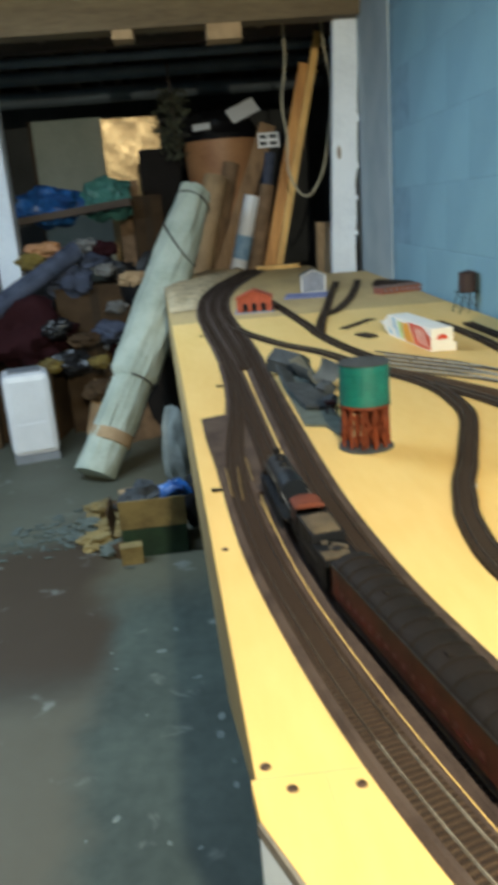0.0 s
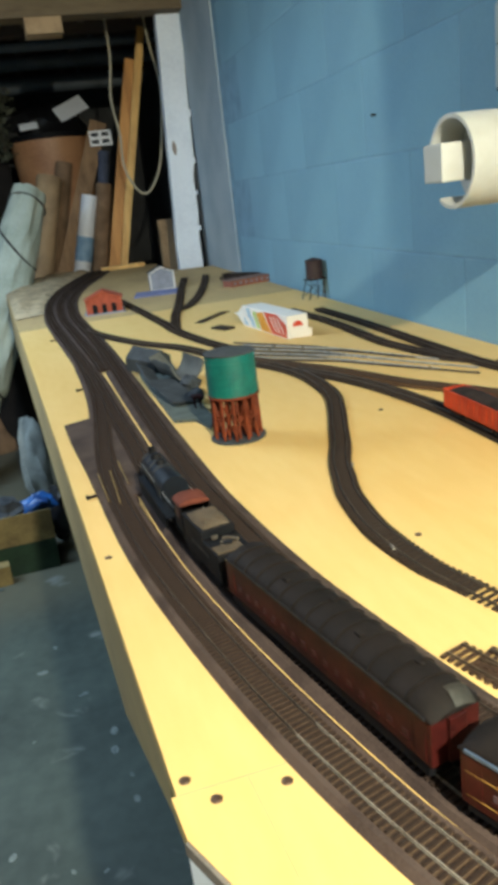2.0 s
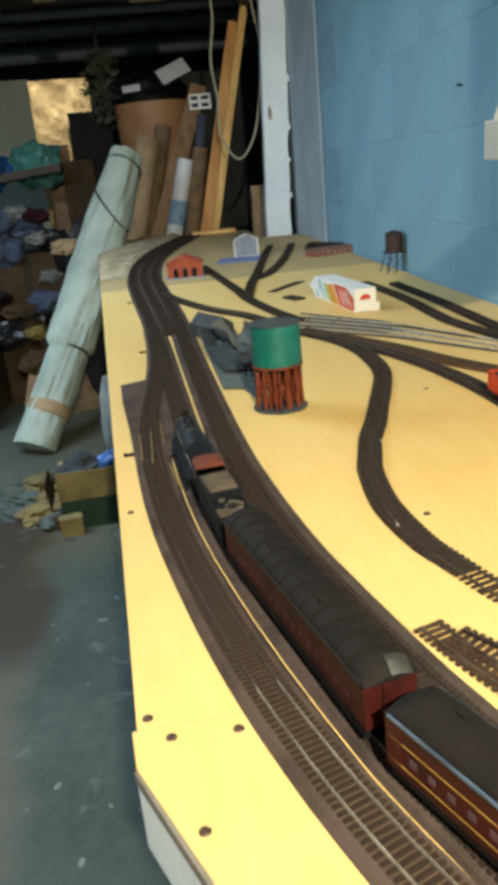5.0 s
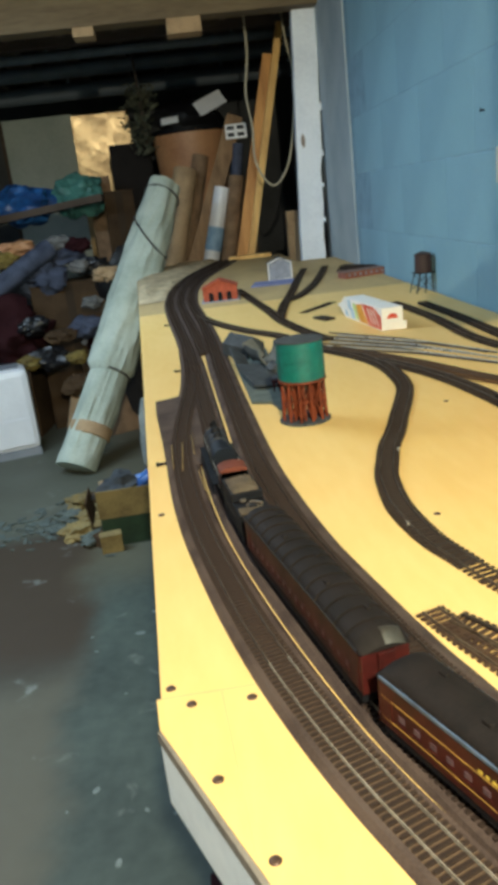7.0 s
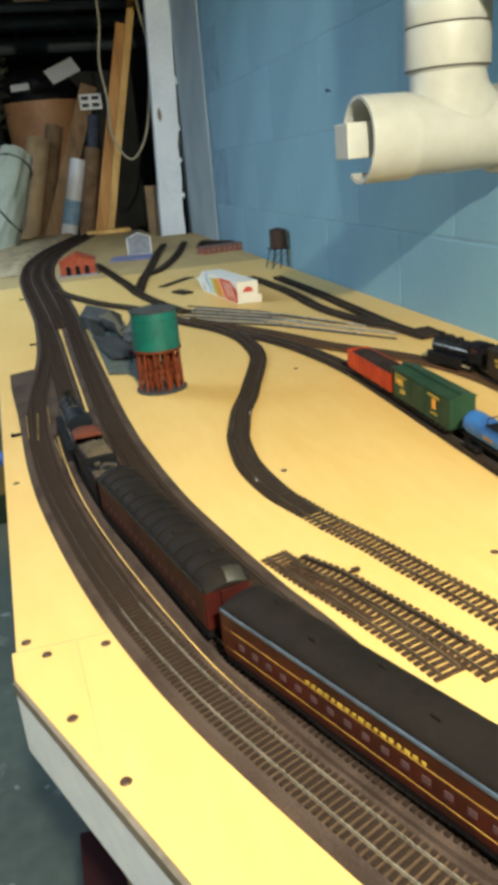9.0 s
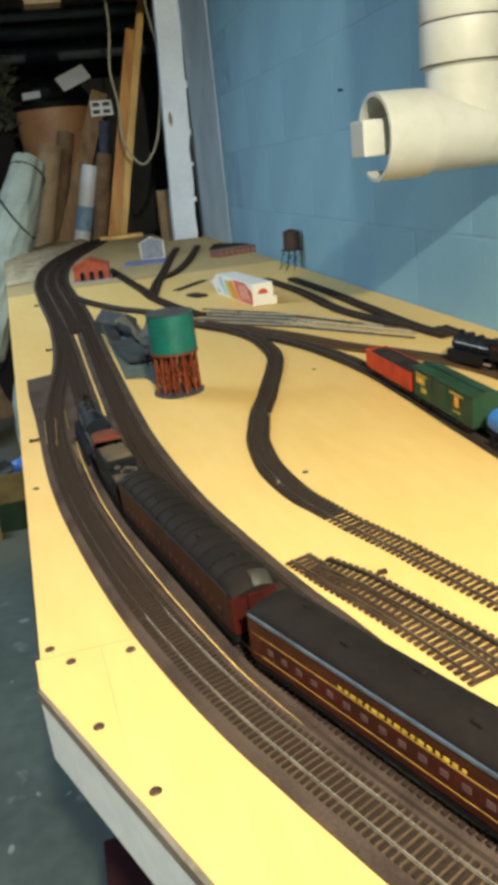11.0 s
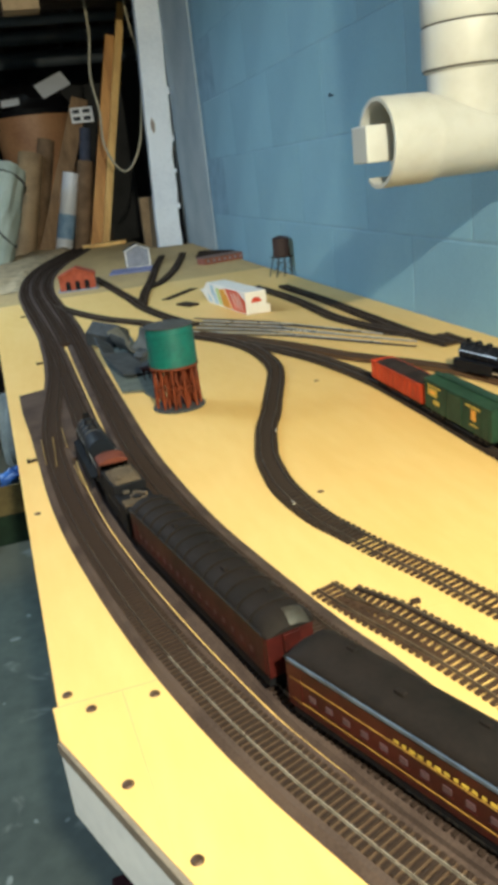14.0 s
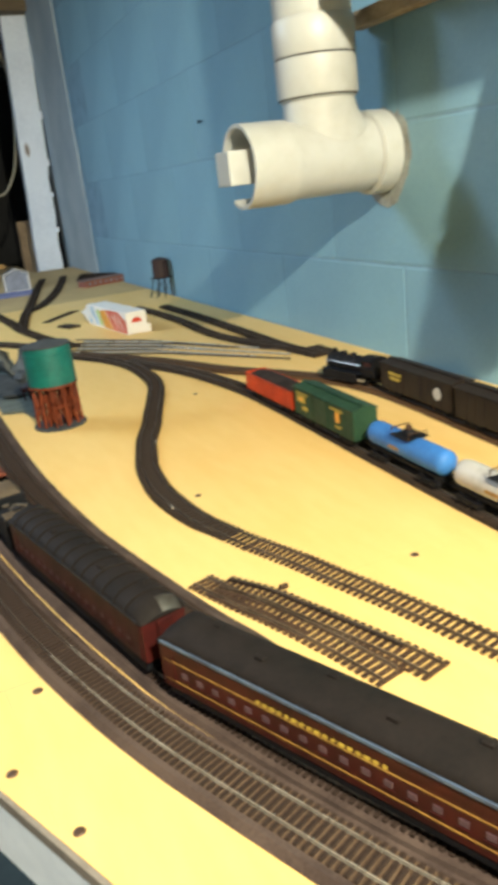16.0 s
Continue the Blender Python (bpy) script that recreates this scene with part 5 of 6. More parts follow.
def carton():
    """A juice carton lying on its side, its base towards the camera."""
    ob = thing("drink_carton", "white printed drinks carton lying on its side", "carton", (0.569, 1.968, TOP), 5.5)
    w, long = 0.057, 0.30
    bm = bmesh.new()
    poly = [(0, 0), (long, 0), (long + 0.045, w / 2 - 0.002), (long + 0.07, w / 2 - 0.002), (long + 0.07, w / 2 + 0.002), (long + 0.045, w / 2 + 0.002), (long, w), (0, w)]
    prism(bm, poly, -w / 2, w / 2, Matrix(((0, 0, 1, 0), (1, 0, 0, 0), (0, 1, 0, 0), (0, 0, 0, 1))))
    part("box", bm, CARTON_WHITE, ob, bevel=0.0015)
    side = Matrix(((0, 0, -1, -w / 2), (1, 0, 0, 0), (0, 1, 0, 0), (0, 0, 0, 1)))
    lime = material("carton_lime", (0.45, 0.60, 0.22), 0.4, scale=30, bump=0.02)
    for poly, c, note in (
        ([(0.004, 0.003), (0.098, 0.003), (0.148, 0.054), (0.060, 0.055), (0.004, 0.034)], CARTON_RED, "red printed panel"),
        ([(0.104, 0.003), (0.170, 0.003), (0.200, 0.046), (0.156, 0.052)], CARTON_ORANGE, "orange printed panel"),
        ([(0.178, 0.006), (0.202, 0.006), (0.228, 0.046), (0.206, 0.050)], lime, "green printed panel"),
        ([(0.212, 0.005), (0.236, 0.005), (0.252, 0.030), (0.232, 0.034)], CARTON_BLUE, "pale blue printed panel"),
        ([(0.240, 0.030), (0.262, 0.026), (0.272, 0.052), (0.250, 0.054)], CARTON_BLUE, "pale blue printed panel"),
        ([(0.262, 0.006), (0.292, 0.006), (0.296, 0.026)], CARTON_BLUE, "pale blue printed panel"),
    ):
        bm = bmesh.new()
        prism(bm, poly, 0.0, 0.0006, side)
        part("print_panel", bm, c, ob, note)
    for k in range(3):
        bm = bmesh.new()
        prism(bm, [(0.020 + 0.024 * k, 0.010), (0.025 + 0.024 * k, 0.010), (0.062 + 0.024 * k, 0.047), (0.056 + 0.024 * k, 0.047)], 0.0, 0.0011, side)
        part("print_stripe", bm, CARTON_WHITE, ob, "white slanting stripe")
    bm = bmesh.new()
    prism(bm, [(0.014 * math.cos(math.pi * k / 10), 0.013 * math.sin(math.pi * k / 10)) for k in range(11)], -0.0006, 0.0006, Matrix(((1, 0, 0, 0), (0, 0, 1, -0.0006), (0, 1, 0, w * 0.52), (0, 0, 0, 1))))
    part("print_spot", bm, CARTON_RED, ob, "red half-round print")
    box_part("base_flap", (0.006, -0.0035, 0.012), (w, 0.003, 0.022), CARTON_WHITE, ob, "white folded base flap", bevel=0.0008, m=pose(0, 0, 0, 0, 4, 0))
    return ob


carton()


def landform():
    ob = thing("paper_landform", "crumpled grey paper landform at the far corner of the table", "model scenery")
    bm = bmesh.new()
    nx, ny = 14, 46
    grid = []
    for i in range(nx):
        for j in range(ny):
            u, v = i / (nx - 1), j / (ny - 1)
            y = 3.16 + 1.82 * v + 0.05 * u
            lo = 0.0135 - 0.0448 * y if y < 4.30 else -0.179 + 0.284 * (y - 4.30)
            hi = float(np.interp(y, (3.1, 3.56, 4.12, 4.7, 5.05), (0.001, 0.018, 0.095, 0.235, 0.335))) - 0.024
            edge = min(1, 6 * min(u, 1 - u), 14 * v)
            h = 0.003 + edge * (0.006 + 0.012 * v + 0.013 * noise.noise(Vector((u * 2.2, y * 4, 1))) + 0.010 * noise.noise(Vector((u * 6, y * 13, 5))) + 0.008 * abs(noise.noise(Vector((u * 11, y * 30, 9)))))
            grid.append(bm.verts.new((lo + 0.004 + (hi - lo) * u, y, TOP + max(0.002, h))))
    for i in range(nx - 1):
        for j in range(ny - 1):
            bm.faces.new((grid[i * ny + j], grid[(i + 1) * ny + j], grid[(i + 1) * ny + j + 1], grid[i * ny + j + 1]))
    part("sheet", bm, GREY_PAPER, ob, smooth=True)


landform()


# ---- pipework on the wall ----
def drain_pipe():
    ob = thing("drain_pipe", "white plastic drain tee with a square-headed plug, fixed through the wall", "pipe", (0, 0, 0))
    x0, y0, z0, xv = 0.842, 1.225, 1.283, 0.724
    axis = pose(x0, y0, z0, 0, -90, 0)
    bm = bmesh.new()
    lathe(bm, [(0.0600, -0.02), (0.0600, 0.180), (0.0640, 0.190), (0.0648, 0.196), (0.0648, 0.222), (0, 0.222)], 40, axis)
    part("tee", bm, PVC, ob, smooth=True)
    # the open socket: a ring wall with a piece broken out of its lower far side
    bm = bmesh.new()
    n, depth = 64, 0.052
    gone = [k for k in range(n) if 92 < (k + 0.5) * 360 / n < 146]
    inner, outer = 0.0590, 0.0648
    loops = [[bm.verts.new(axis @ Vector((r * math.cos(k * math.tau / n), r * math.sin(k * math.tau / n), z))) for k in range(n)] for r, z in ((outer, 0.220), (outer, 0.220 + depth), (inner, 0.220 + depth), (inner, 0.220))]
    for k in range(n):
        if k in gone:
            continue
        for i in range(4):
            bm.faces.new((loops[i][k], loops[i][(k + 1) % n], loops[(i + 1) % 4][(k + 1) % n], loops[(i + 1) % 4][k]))
        for q, c in ((k, (k - 1) % n), ((k + 1) % n, (k + 1) % n)):
            if c in gone:
                bm.faces.new([loops[i][q] for i in range(4)])
    part("socket", bm, PVC, ob, "open socket with a piece broken out", smooth=True)
    bm = bmesh.new()
    lathe(bm, [(0.061, 0.0), (0.0675, 0.002), (0.0675, 0.034), (0.061, 0.038)], 40, axis)
    part("wall_hub", bm, PVC, ob, smooth=True)
    box_part("plug_head", (0.583, y0 + 0.004, z0), (0.078, 0.052, 0.052), PVC, ob, "square plug head", bevel=0.002)
    bm = bmesh.new()
    rings = []
    for z, shift, rx, ry in ((-0.01, 0.022, 0.086, 0.0560), (0.030, 0.017, 0.080, 0.0565), (0.052, 0.010, 0.071, 0.0572), (0.070, 0.003, 0.062, 0.0578), (0.088, 0.0, 0.0585, 0.0585), (0.092, 0.0, 0.0640, 0.0640), (0.097, 0.0, 0.0660, 0.0660), (0.149, 0.0, 0.0660, 0.0660), (0.1505, 0.0, 0.0645, 0.0645)):
        rings.append([bm.verts.new((xv + shift + rx * math.cos(q * math.tau / 40), y0 + ry * math.sin(q * math.tau / 40), z0 + z)) for q in range(40)])
    for lo, hi in zip(rings, rings[1:]):
        for q in range(40):
            bm.faces.new((lo[q], lo[(q + 1) % 40], hi[(q + 1) % 40], hi[q]))
    part("branch", bm, PVC, ob, smooth=True)
    bm = bmesh.new()
    lathe(bm, [(0.0585, 0.0905), (0.0645, 0.0915), (0.0648, 0.0945)], 40, pose(xv, y0, z0))
    part("joint_gap", bm, STRING, ob, "dark joint line", smooth=True)
    bm = bmesh.new()
    lathe(bm, [(0.0630, 0.1500), (0.0630, 0.1545)], 40, pose(xv, y0, z0))
    part("joint_gap", bm, STRING, ob, "dark joint line", smooth=True)
    bm = bmesh.new()
    lathe(bm, [(0.0645, 0.153), (0.0660, 0.155), (0.0660, 0.202), (0.063, 0.207)], 40, pose(xv, y0, z0))
    part("coupling", bm, PVC, ob, smooth=True)
    bm = bmesh.new()
    lathe(bm, [(0.061, 0.195), (0.0625, 0.200), (0.0625, 1.10)], 40, pose(xv, y0, z0))
    part("riser", bm, PVC, ob, smooth=True)
    bm = bmesh.new()
    lumpy(bm, (0.846, y0 - 0.003, z0 - 0.008), 0.076, 3.3, 0.3, (0.05, 1, 1.05), 3)
    part("patch", bm, material("rough_mortar_patch", (0.33, 0.36, 0.35), 0.9, dark=(0.20, 0.20, 0.18), scale=30, grain=200, bump=0.8), ob, "rough mortar patch round the pipe")
    return ob


drain_pipe()
ob = thing("slanting_pipe", "white plastic waste pipe slanting out of the wall, open below", "pipe")
pipe_top, pipe_end = Vector((0.846, 0.855, 1.440)), Vector((0.684, 0.650, 1.160))
bm = bmesh.new()
lathe(bm, [(0.037, 0.0), (0.037, (pipe_end - pipe_top).length), (0.033, (pipe_end - pipe_top).length), (0.033, (pipe_end - pipe_top).length - 0.06)], 28, Matrix.Translation(pipe_top) @ (pipe_end - pipe_top).to_track_quat("Z", "Y").to_matrix().to_4x4())
part("pipe", bm, PVC, ob, smooth=True)
for f in (0.40, 0.55):
    tube_part("collar", pipe_top.lerp(pipe_end, f), pipe_top.lerp(pipe_end, f + 0.10), 0.041, PVC, ob, n=28)
ob = thing("wall_shelf", "rough brown timber shelf fixed to the block wall", "shelf")
box_part("board", (0.7675, 0.49, 1.511), (0.145, 1.30, 0.022), DARK_WOOD, ob, bevel=0.002)
box_part("cleat", (0.825, 0.55, 1.4885), (0.028, 1.42, 0.024), PLY_EDGE, ob, "pale rough timber cleat")


# ---- the floor beside the table ----
def canvas_roll():
    a, b = Vector((-0.580, 3.95, 0.03)), Vector((0.040, 4.82, 1.40))
    ob = thing("canvas_roll", "pale canvas roll tied with dark cord, leaning by the table", "roll", group="leaning rolls")
    q = (b - a).to_track_quat("Z", "Y")
    long = (b - a).length
    m = Matrix.Translation(a) @ q.to_matrix().to_4x4()
    bm = bmesh.new()
    rings = []
    n = 60
    for k in range(90):
        z = long * k / 89
        waist = float(np.interp(z / long, (0, 0.2, 0.29, 0.305, 0.32, 0.5, 0.68, 0.85, 1), (0.84, 0.84, 0.80, 0.77, 0.98, 1.03, 0.96, 0.84, 0.70)))
        ring = []
        for t in range(n):
            a0 = t * math.tau / n
            c0, s0 = math.cos(a0), math.sin(a0)
            fold = abs(noise.noise(Vector((c0 * 2.5 + z * 2.2, s0 * 2.5, z * 3.5)))) * 0.020 + 0.012 * noise.noise(Vector((c0 * 1.5, s0 * 1.5, z * 4)))
            seam = 0.008 if (a0 - 0.5 * z) % math.tau < 1.9 else 0.0
            r = (0.130 - fold + seam) * waist
            ring.append(bm.verts.new(m @ Vector((r * c0, r * s0, z)) - Vector((0.040 * max(0, 1 - z / long / 0.36), 0, 0))))
        rings.append(ring)
    for lo, hi in zip(rings, rings[1:]):
        for t in range(n):
            bm.faces.new((lo[t], lo[(t + 1) % n], hi[(t + 1) % n], hi[t]))
    bm.faces.new(rings[0])
    # the rolled end: a spiral of cloth edges
    inner = [bm.verts.new(m @ Vector((0.085 * math.cos(t * math.tau / n), 0.085 * math.sin(t * math.tau / n), long - 0.03))) for t in range(n)]
    for t in range(n):
        bm.faces.new((rings[-1][t], rings[-1][(t + 1) % n], inner[(t + 1) % n], inner[t]))
    bm.faces.new(inner)
    part("cloth", bm, CANVAS, ob, smooth=True)
    for f, axis, tilt, rr in ((0.305, "X", 5, 0.104), (0.80, "Y", -46, 0.118), (0.955, "X", 8, 0.100)):
        bm = bmesh.new()
        turn = Matrix.Translation((0, 0, long * f)) @ Matrix.Rotation(radians(tilt), 4, axis)
        wide = rr / math.cos(radians(tilt))
        rx, ry = (rr, wide) if axis == "X" else (wide, rr)
        ring = [m @ turn @ Vector((rx * math.cos(t * math.tau / 40), ry * math.sin(t * math.tau / 40), 0)) for t in range(41)]
        sweep(bm, ring, circle(0.006, 8), up=(b - a).normalized())
        part("cord", bm, STRING, ob, "dark cord tie")
    bm = bmesh.new()
    lathe(bm, [(0.104, 0.17), (0.112, 0.175), (0.113, 0.235), (0.104, 0.24)], 32, Matrix.Translation((-0.026, 0, 0)) @ m)
    part("paper_band", bm, TAN_PAPER, ob, "tan paper band", smooth=True)
    return ob


canvas_roll()


def leaning(name, label, a, b, r, mat, category="roll", group="leaning rolls", hollow=True):
    ob = thing(name, label, category, group=group)
    a, b = Vector(a), Vector(b)
    m = Matrix.Translation(a) @ (b - a).to_track_quat("Z", "Y").to_matrix().to_4x4()
    long = (b - a).length
    bm = bmesh.new()
    lathe(bm, [(0, 0), (r, 0), (r * 1.03, long * 0.3), (r * 0.97, long * 0.7), (r, long)] + ([(r * 0.7, long), (r * 0.6, long - 0.04), (0, long - 0.04)] if hollow else [(0, long)]), 22, m)
    part("body", bm, mat, ob, smooth=True)
    return ob


def board(name, label, a, b, w, d, mat, category="timber", group="leaning timber"):
    ob = thing(name, label, category, group=group)
    a, b = Vector(a), Vector(b)
    t = (b - a).normalized()
    side = Vector((1, 0, 0)) - t * t.x
    side.normalize()
    n = t.cross(side)
    m = Matrix(((side.x, n.x, t.x, a.x), (side.y, n.y, t.y, a.y), (side.z, n.z, t.z, a.z), (0, 0, 0, 1)))
    box_part("plank", (0, 0, (b - a).length / 2), (w, d, (b - a).length), mat, ob, bevel=0.003, m=m)
    return ob


leaning("carpet_roll", "tan folded carpet roll leaning behind the table", (-0.235, 5.10, 0), (0.185, 5.42, 1.50), 0.078, TAN_PAPER)
leaning("carpet_roll", "dark brown carpet roll leaning behind the table", (-0.13, 5.25, 0), (0.30, 5.55, 1.58), 0.055, BROWN_CARPET)
board("brown_plank", "wide weathered brown plank leaning behind the table", (-0.21, 5.06, 0), (0.555, 5.50, 1.80), 0.105, 0.03, OLD_PLANK)
board("dark_board", "dark stained board leaning behind the table", (-0.16, 5.14, 0), (0.53, 5.60, 1.70), 0.06, 0.03, DARK_WOOD)
roll = leaning("paper_roll", "pale paper roll with a blue sleeve leaning behind the table", (0.00, 5.16, 0), (0.405, 5.25, 1.36), 0.054, APPLIANCE)
lean = Matrix.Translation((0.00, 5.16, 0)) @ Vector((0.405, 0.09, 1.36)).to_track_quat("Z", "Y").to_matrix().to_4x4()
bm = bmesh.new()
lathe(bm, [(0.0515, 1.02), (0.0545, 1.022), (0.0545, 1.170), (0.0515, 1.172)], 22, lean)
part("sleeve", bm, PALE_BLUE, roll, "pale blue wrapper", smooth=True)
leaning("carpet_roll", "short grey-brown carpet roll leaning by the studs", (0.18, 5.14, 0), (0.50, 5.24, 1.42), 0.050, BROWN_CARPET)
leaning("fabric_tube", "grey-blue wrapped tube leaning by the studs", (0.26, 5.30, 0), (0.55, 5.42, 1.62), 0.036, GREY_BLUE)
board("pine_stud", "orange-stained pine stud leaning in the doorway", (0.235, 5.12, 0), (0.775, 5.22, 2.10), 0.070, 0.04, ORANGE_PINE)
board("pine_stud", "yellow pine stud leaning in the doorway", (0.300, 5.08, 0), (0.855, 5.17, 2.26), 0.045, 0.04, YELLOW_PINE)
board("brown_post", "short brown timber post behind the table", (0.80, 5.1, 0), (0.82, 5.1, 1.17), 0.09, 0.06, TAN_PAPER)
ob = thing("pine_offcut", "pale pine offcut lying at the far edge of the table", "timber", (0.50, 4.93, TOP))
box_part("plank", (0, 0, 0.012), (0.26, 0.06, 0.022), YELLOW_PINE, ob, bevel=0.002)


def cable():
    ob = thing("hanging_cable", "pale electric cable looping down from the girder", "cable")
    bm = bmesh.new()
    pts = spline([(0.605, 4.75, 2.50), (0.592, 4.75, 2.264), (0.591, 4.75, 2.04), (0.562, 4.75, 1.838), (0.580, 4.75, 1.657), (0.578, 4.75, 1.474), (0.646, 4.75, 1.342), (0.714, 4.75, 1.355), (0.790, 4.75, 1.512), (0.842, 4.75, 1.869), (0.808, 4.75, 2.132), (0.785, 4.75, 2.50)], 0.02)
    sweep(bm, pts, circle(0.0065, 8), up=Vector((0, 1, 0)))
    part("cord", bm, CORD, ob, smooth=True)
    box_part("clip", (0.60, 4.75, 2.47), (0.05, 0.03, 0.05), BLACK, ob)


cable()


def dehumidifier():
    ob = thing("dehumidifier", "white plastic dehumidifier standing on the floor", "appliance", (-1.030, 4.50, 0), 14)
    box_part("body", (0, 0, 0.275), (0.26, 0.26, 0.47), APPLIANCE, ob, bevel=0.038)
    box_part("base", (0, 0, 0.022), (0.25, 0.25, 0.044), APPLIANCE_GREY, ob, "dark grey base")
    box_part("top_panel", (0.0, 0, 0.512), (0.18, 0.15, 0.010), APPLIANCE_GREY, ob, "grey control panel")
    for k in range(9):
        box_part("vent_slat", (-0.132, 0, 0.14 + 0.035 * k), (0.004, 0.18, 0.008), APPLIANCE_GREY, ob)
    box_part("bucket_front", (0, -0.131, 0.15), (0.20, 0.004, 0.16), APPLIANCE, ob, bevel=0.002)


dehumidifier()


def open_carton():
    ob = thing("cardboard_box", "open green cardboard box full of odds and ends", "box", (-0.27, 3.06, 0), 2)
    for c, s in (((0, -0.10, 0.07), (0.25, 0.006, 0.14)), ((0, 0.10, 0.07), (0.25, 0.006, 0.14)), ((-0.125, 0, 0.07), (0.006, 0.2, 0.14)), ((0.125, 0, 0.07), (0.006, 0.2, 0.14))):
        box_part("side", c, s, GREEN_BOX, ob, "printed green side")
    box_part("bottom", (0, 0, 0.004), (0.25, 0.2, 0.006), CARDBOARD, ob)
    box_part("flap", (0.0, -0.104, 0.195), (0.26, 0.005, 0.12), FLAP_BROWN, ob, "raised dull tan flap", m=pose(0, 0, 0, 4, 0, 0))
    box_part("flap", (-0.15, 0, 0.17), (0.005, 0.2, 0.1), CARDBOARD, ob, "raised tan flap", m=pose(0, 0, 0, 0, -8, 0))
    return ob


open_carton()
for c, r, sd, mat, name, label, cat in (((-0.18, 3.07, 0.225), 0.055, 1.2, BLUE_BAG, "plastic_bag", "bright blue plastic bag in the box", "bag"), ((-0.31, 3.08, 0.185), 0.09, 5.1, SLATE, "crumpled_cloth", "grey cloth bundle in the box", "cloth"), ((-0.27, 3.09, 0.12), 0.10, 3.1, TAN_PAPER, "crumpled_paper", "crumpled tan paper in the box", "paper")):
    bm = bmesh.new()
    lumpy(bm, c, r, sd, 0.5, (1.1, 0.8, 0.8))
    solid(name, bm, mat, label, cat, smooth=True)
# The tall black lump is added to darken the shaded gap behind the roll.
for c, r, sd, mat, squash, name, label, cat in (((-0.215, 4.66, 0.44), 0.44, 2.3, DARK_CABINET, (0.42, 0.25, 1.0), "black_bag", "tall black lump filling the shaded gap behind the canvas roll", "bag"), ((-0.185, 3.74, 0.200), 0.115, 7.4, GREY_PAPER_DULL, (0.55, 0.5, 1.75), "crumpled_cloth", "grey cloth bundle standing by the table leg", "cloth"), ((-0.110, 3.22, 0.118), 0.105, 9.2, BLACK_BAG, (0.55, 0.6, 1.1), "black_bag", "small black plastic bag between box and table", "bag")):
    bm = bmesh.new()
    lumpy(bm, c, r, sd, 0.35, squash)
    solid(name, bm, mat, label, cat, smooth=True)
for k, (x, y, s, mat) in enumerate(((-0.45, 3.35, 0.10, CARDBOARD), (-0.38, 3.45, 0.12, TAN_PAPER), (-0.40, 2.98, 0.06, CARDBOARD), (-0.22, 3.32, 0.12, CARDBOARD))):
    ob = thing("small_carton", "small scuffed cardboard carton on the floor", "box", (x, y, 0), 25 * k, group="small cartons")
    box_part("body", (0, 0, s * 0.4), (s, s * 0.8, s * 0.8), mat, ob, bevel=0.003)
    box_part("lid_flap", (0, s * 0.5, s * 0.78), (s * 0.9, s * 0.3, 0.003), mat, ob)
for x, y, r in ((-0.44, 3.02, 0.045), (-0.52, 3.10, 0.055), (-0.47, 3.22, 0.06), (-0.58, 3.28, 0.05), (-0.40, 3.30, 0.07), (-0.55, 3.45, 0.06), (-0.36, 2.99, 0.035)):
    bm = bmesh.new()
    lumpy(bm, (x, y, r * 0.45), r, x * 40 + y * 9, 0.7, (1.2, 1.0, 0.6), 3)
    solid("crumpled_paper", bm, FLAP_BROWN if r > 0.05 else GRASS_MAT, "crumpled paper lying beside the open box", "paper", group="crumpled papers", smooth=False)
bm = bmesh.new()
for k in range(220):
    x, y = random.gauss(-0.60, 0.17), random.gauss(3.27, 0.10)
    a = random.uniform(0, 180)
    s = random.uniform(0.012, 0.045)
    box(bm, (0, 0, 0.003), (s, s * random.uniform(0.3, 0.9), 0.004), pose(x, y, 0, random.uniform(-12, 12), random.uniform(-12, 12), a))
solid("paper_scraps", bm, GRASS_MAT, "dull torn paper scraps strewn on the floor", "scraps", kind="stuff")
ob = thing("small_carton", "small dull tan carton on the floor by the open box", "box", (-0.362, 2.915, 0), 8)
box_part("body", (0, 0, 0.036), (0.085, 0.05, 0.072), FLAP_BROWN, ob, bevel=0.002)
box_part("lid", (0, 0, 0.0735), (0.088, 0.053, 0.005), FLAP_BROWN, ob, bevel=0.001)
bm = bmesh.new()
for k in range(26):
    x, y = random.uniform(-0.42, -0.02), random.uniform(0.7, 2.4)
    s = random.uniform(0.003, 0.011)
    prism(bm, [(s * random.uniform(0.85, 1.0) * math.cos(q * math.tau / 9), s * random.uniform(1.4, 1.7) * math.sin(q * math.tau / 9)) for q in range(9)], 0.0, 0.0008, pose(x, y, 0, 0, 0, random.uniform(0, 180)))
solid("floor_paint_drips", bm, material("pale_drips", (0.20, 0.24, 0.23), 0.7, dark=(0.08, 0.11, 0.11), scale=60, amount=0.9), "pale dried paint drips on the floor", "paint drips", kind="stuff")
ob = thing("tool_box", "dark red-brown box under the table front", "box", (0.135, 0.74, 0), 0)
box_part("body", (0, 0, 0.19), (0.30, 0.34, 0.38), DARK_RED, ob, bevel=0.006)
box_part("lid", (0, 0, 0.39), (0.31, 0.35, 0.02), DARK_RED, ob, bevel=0.004)


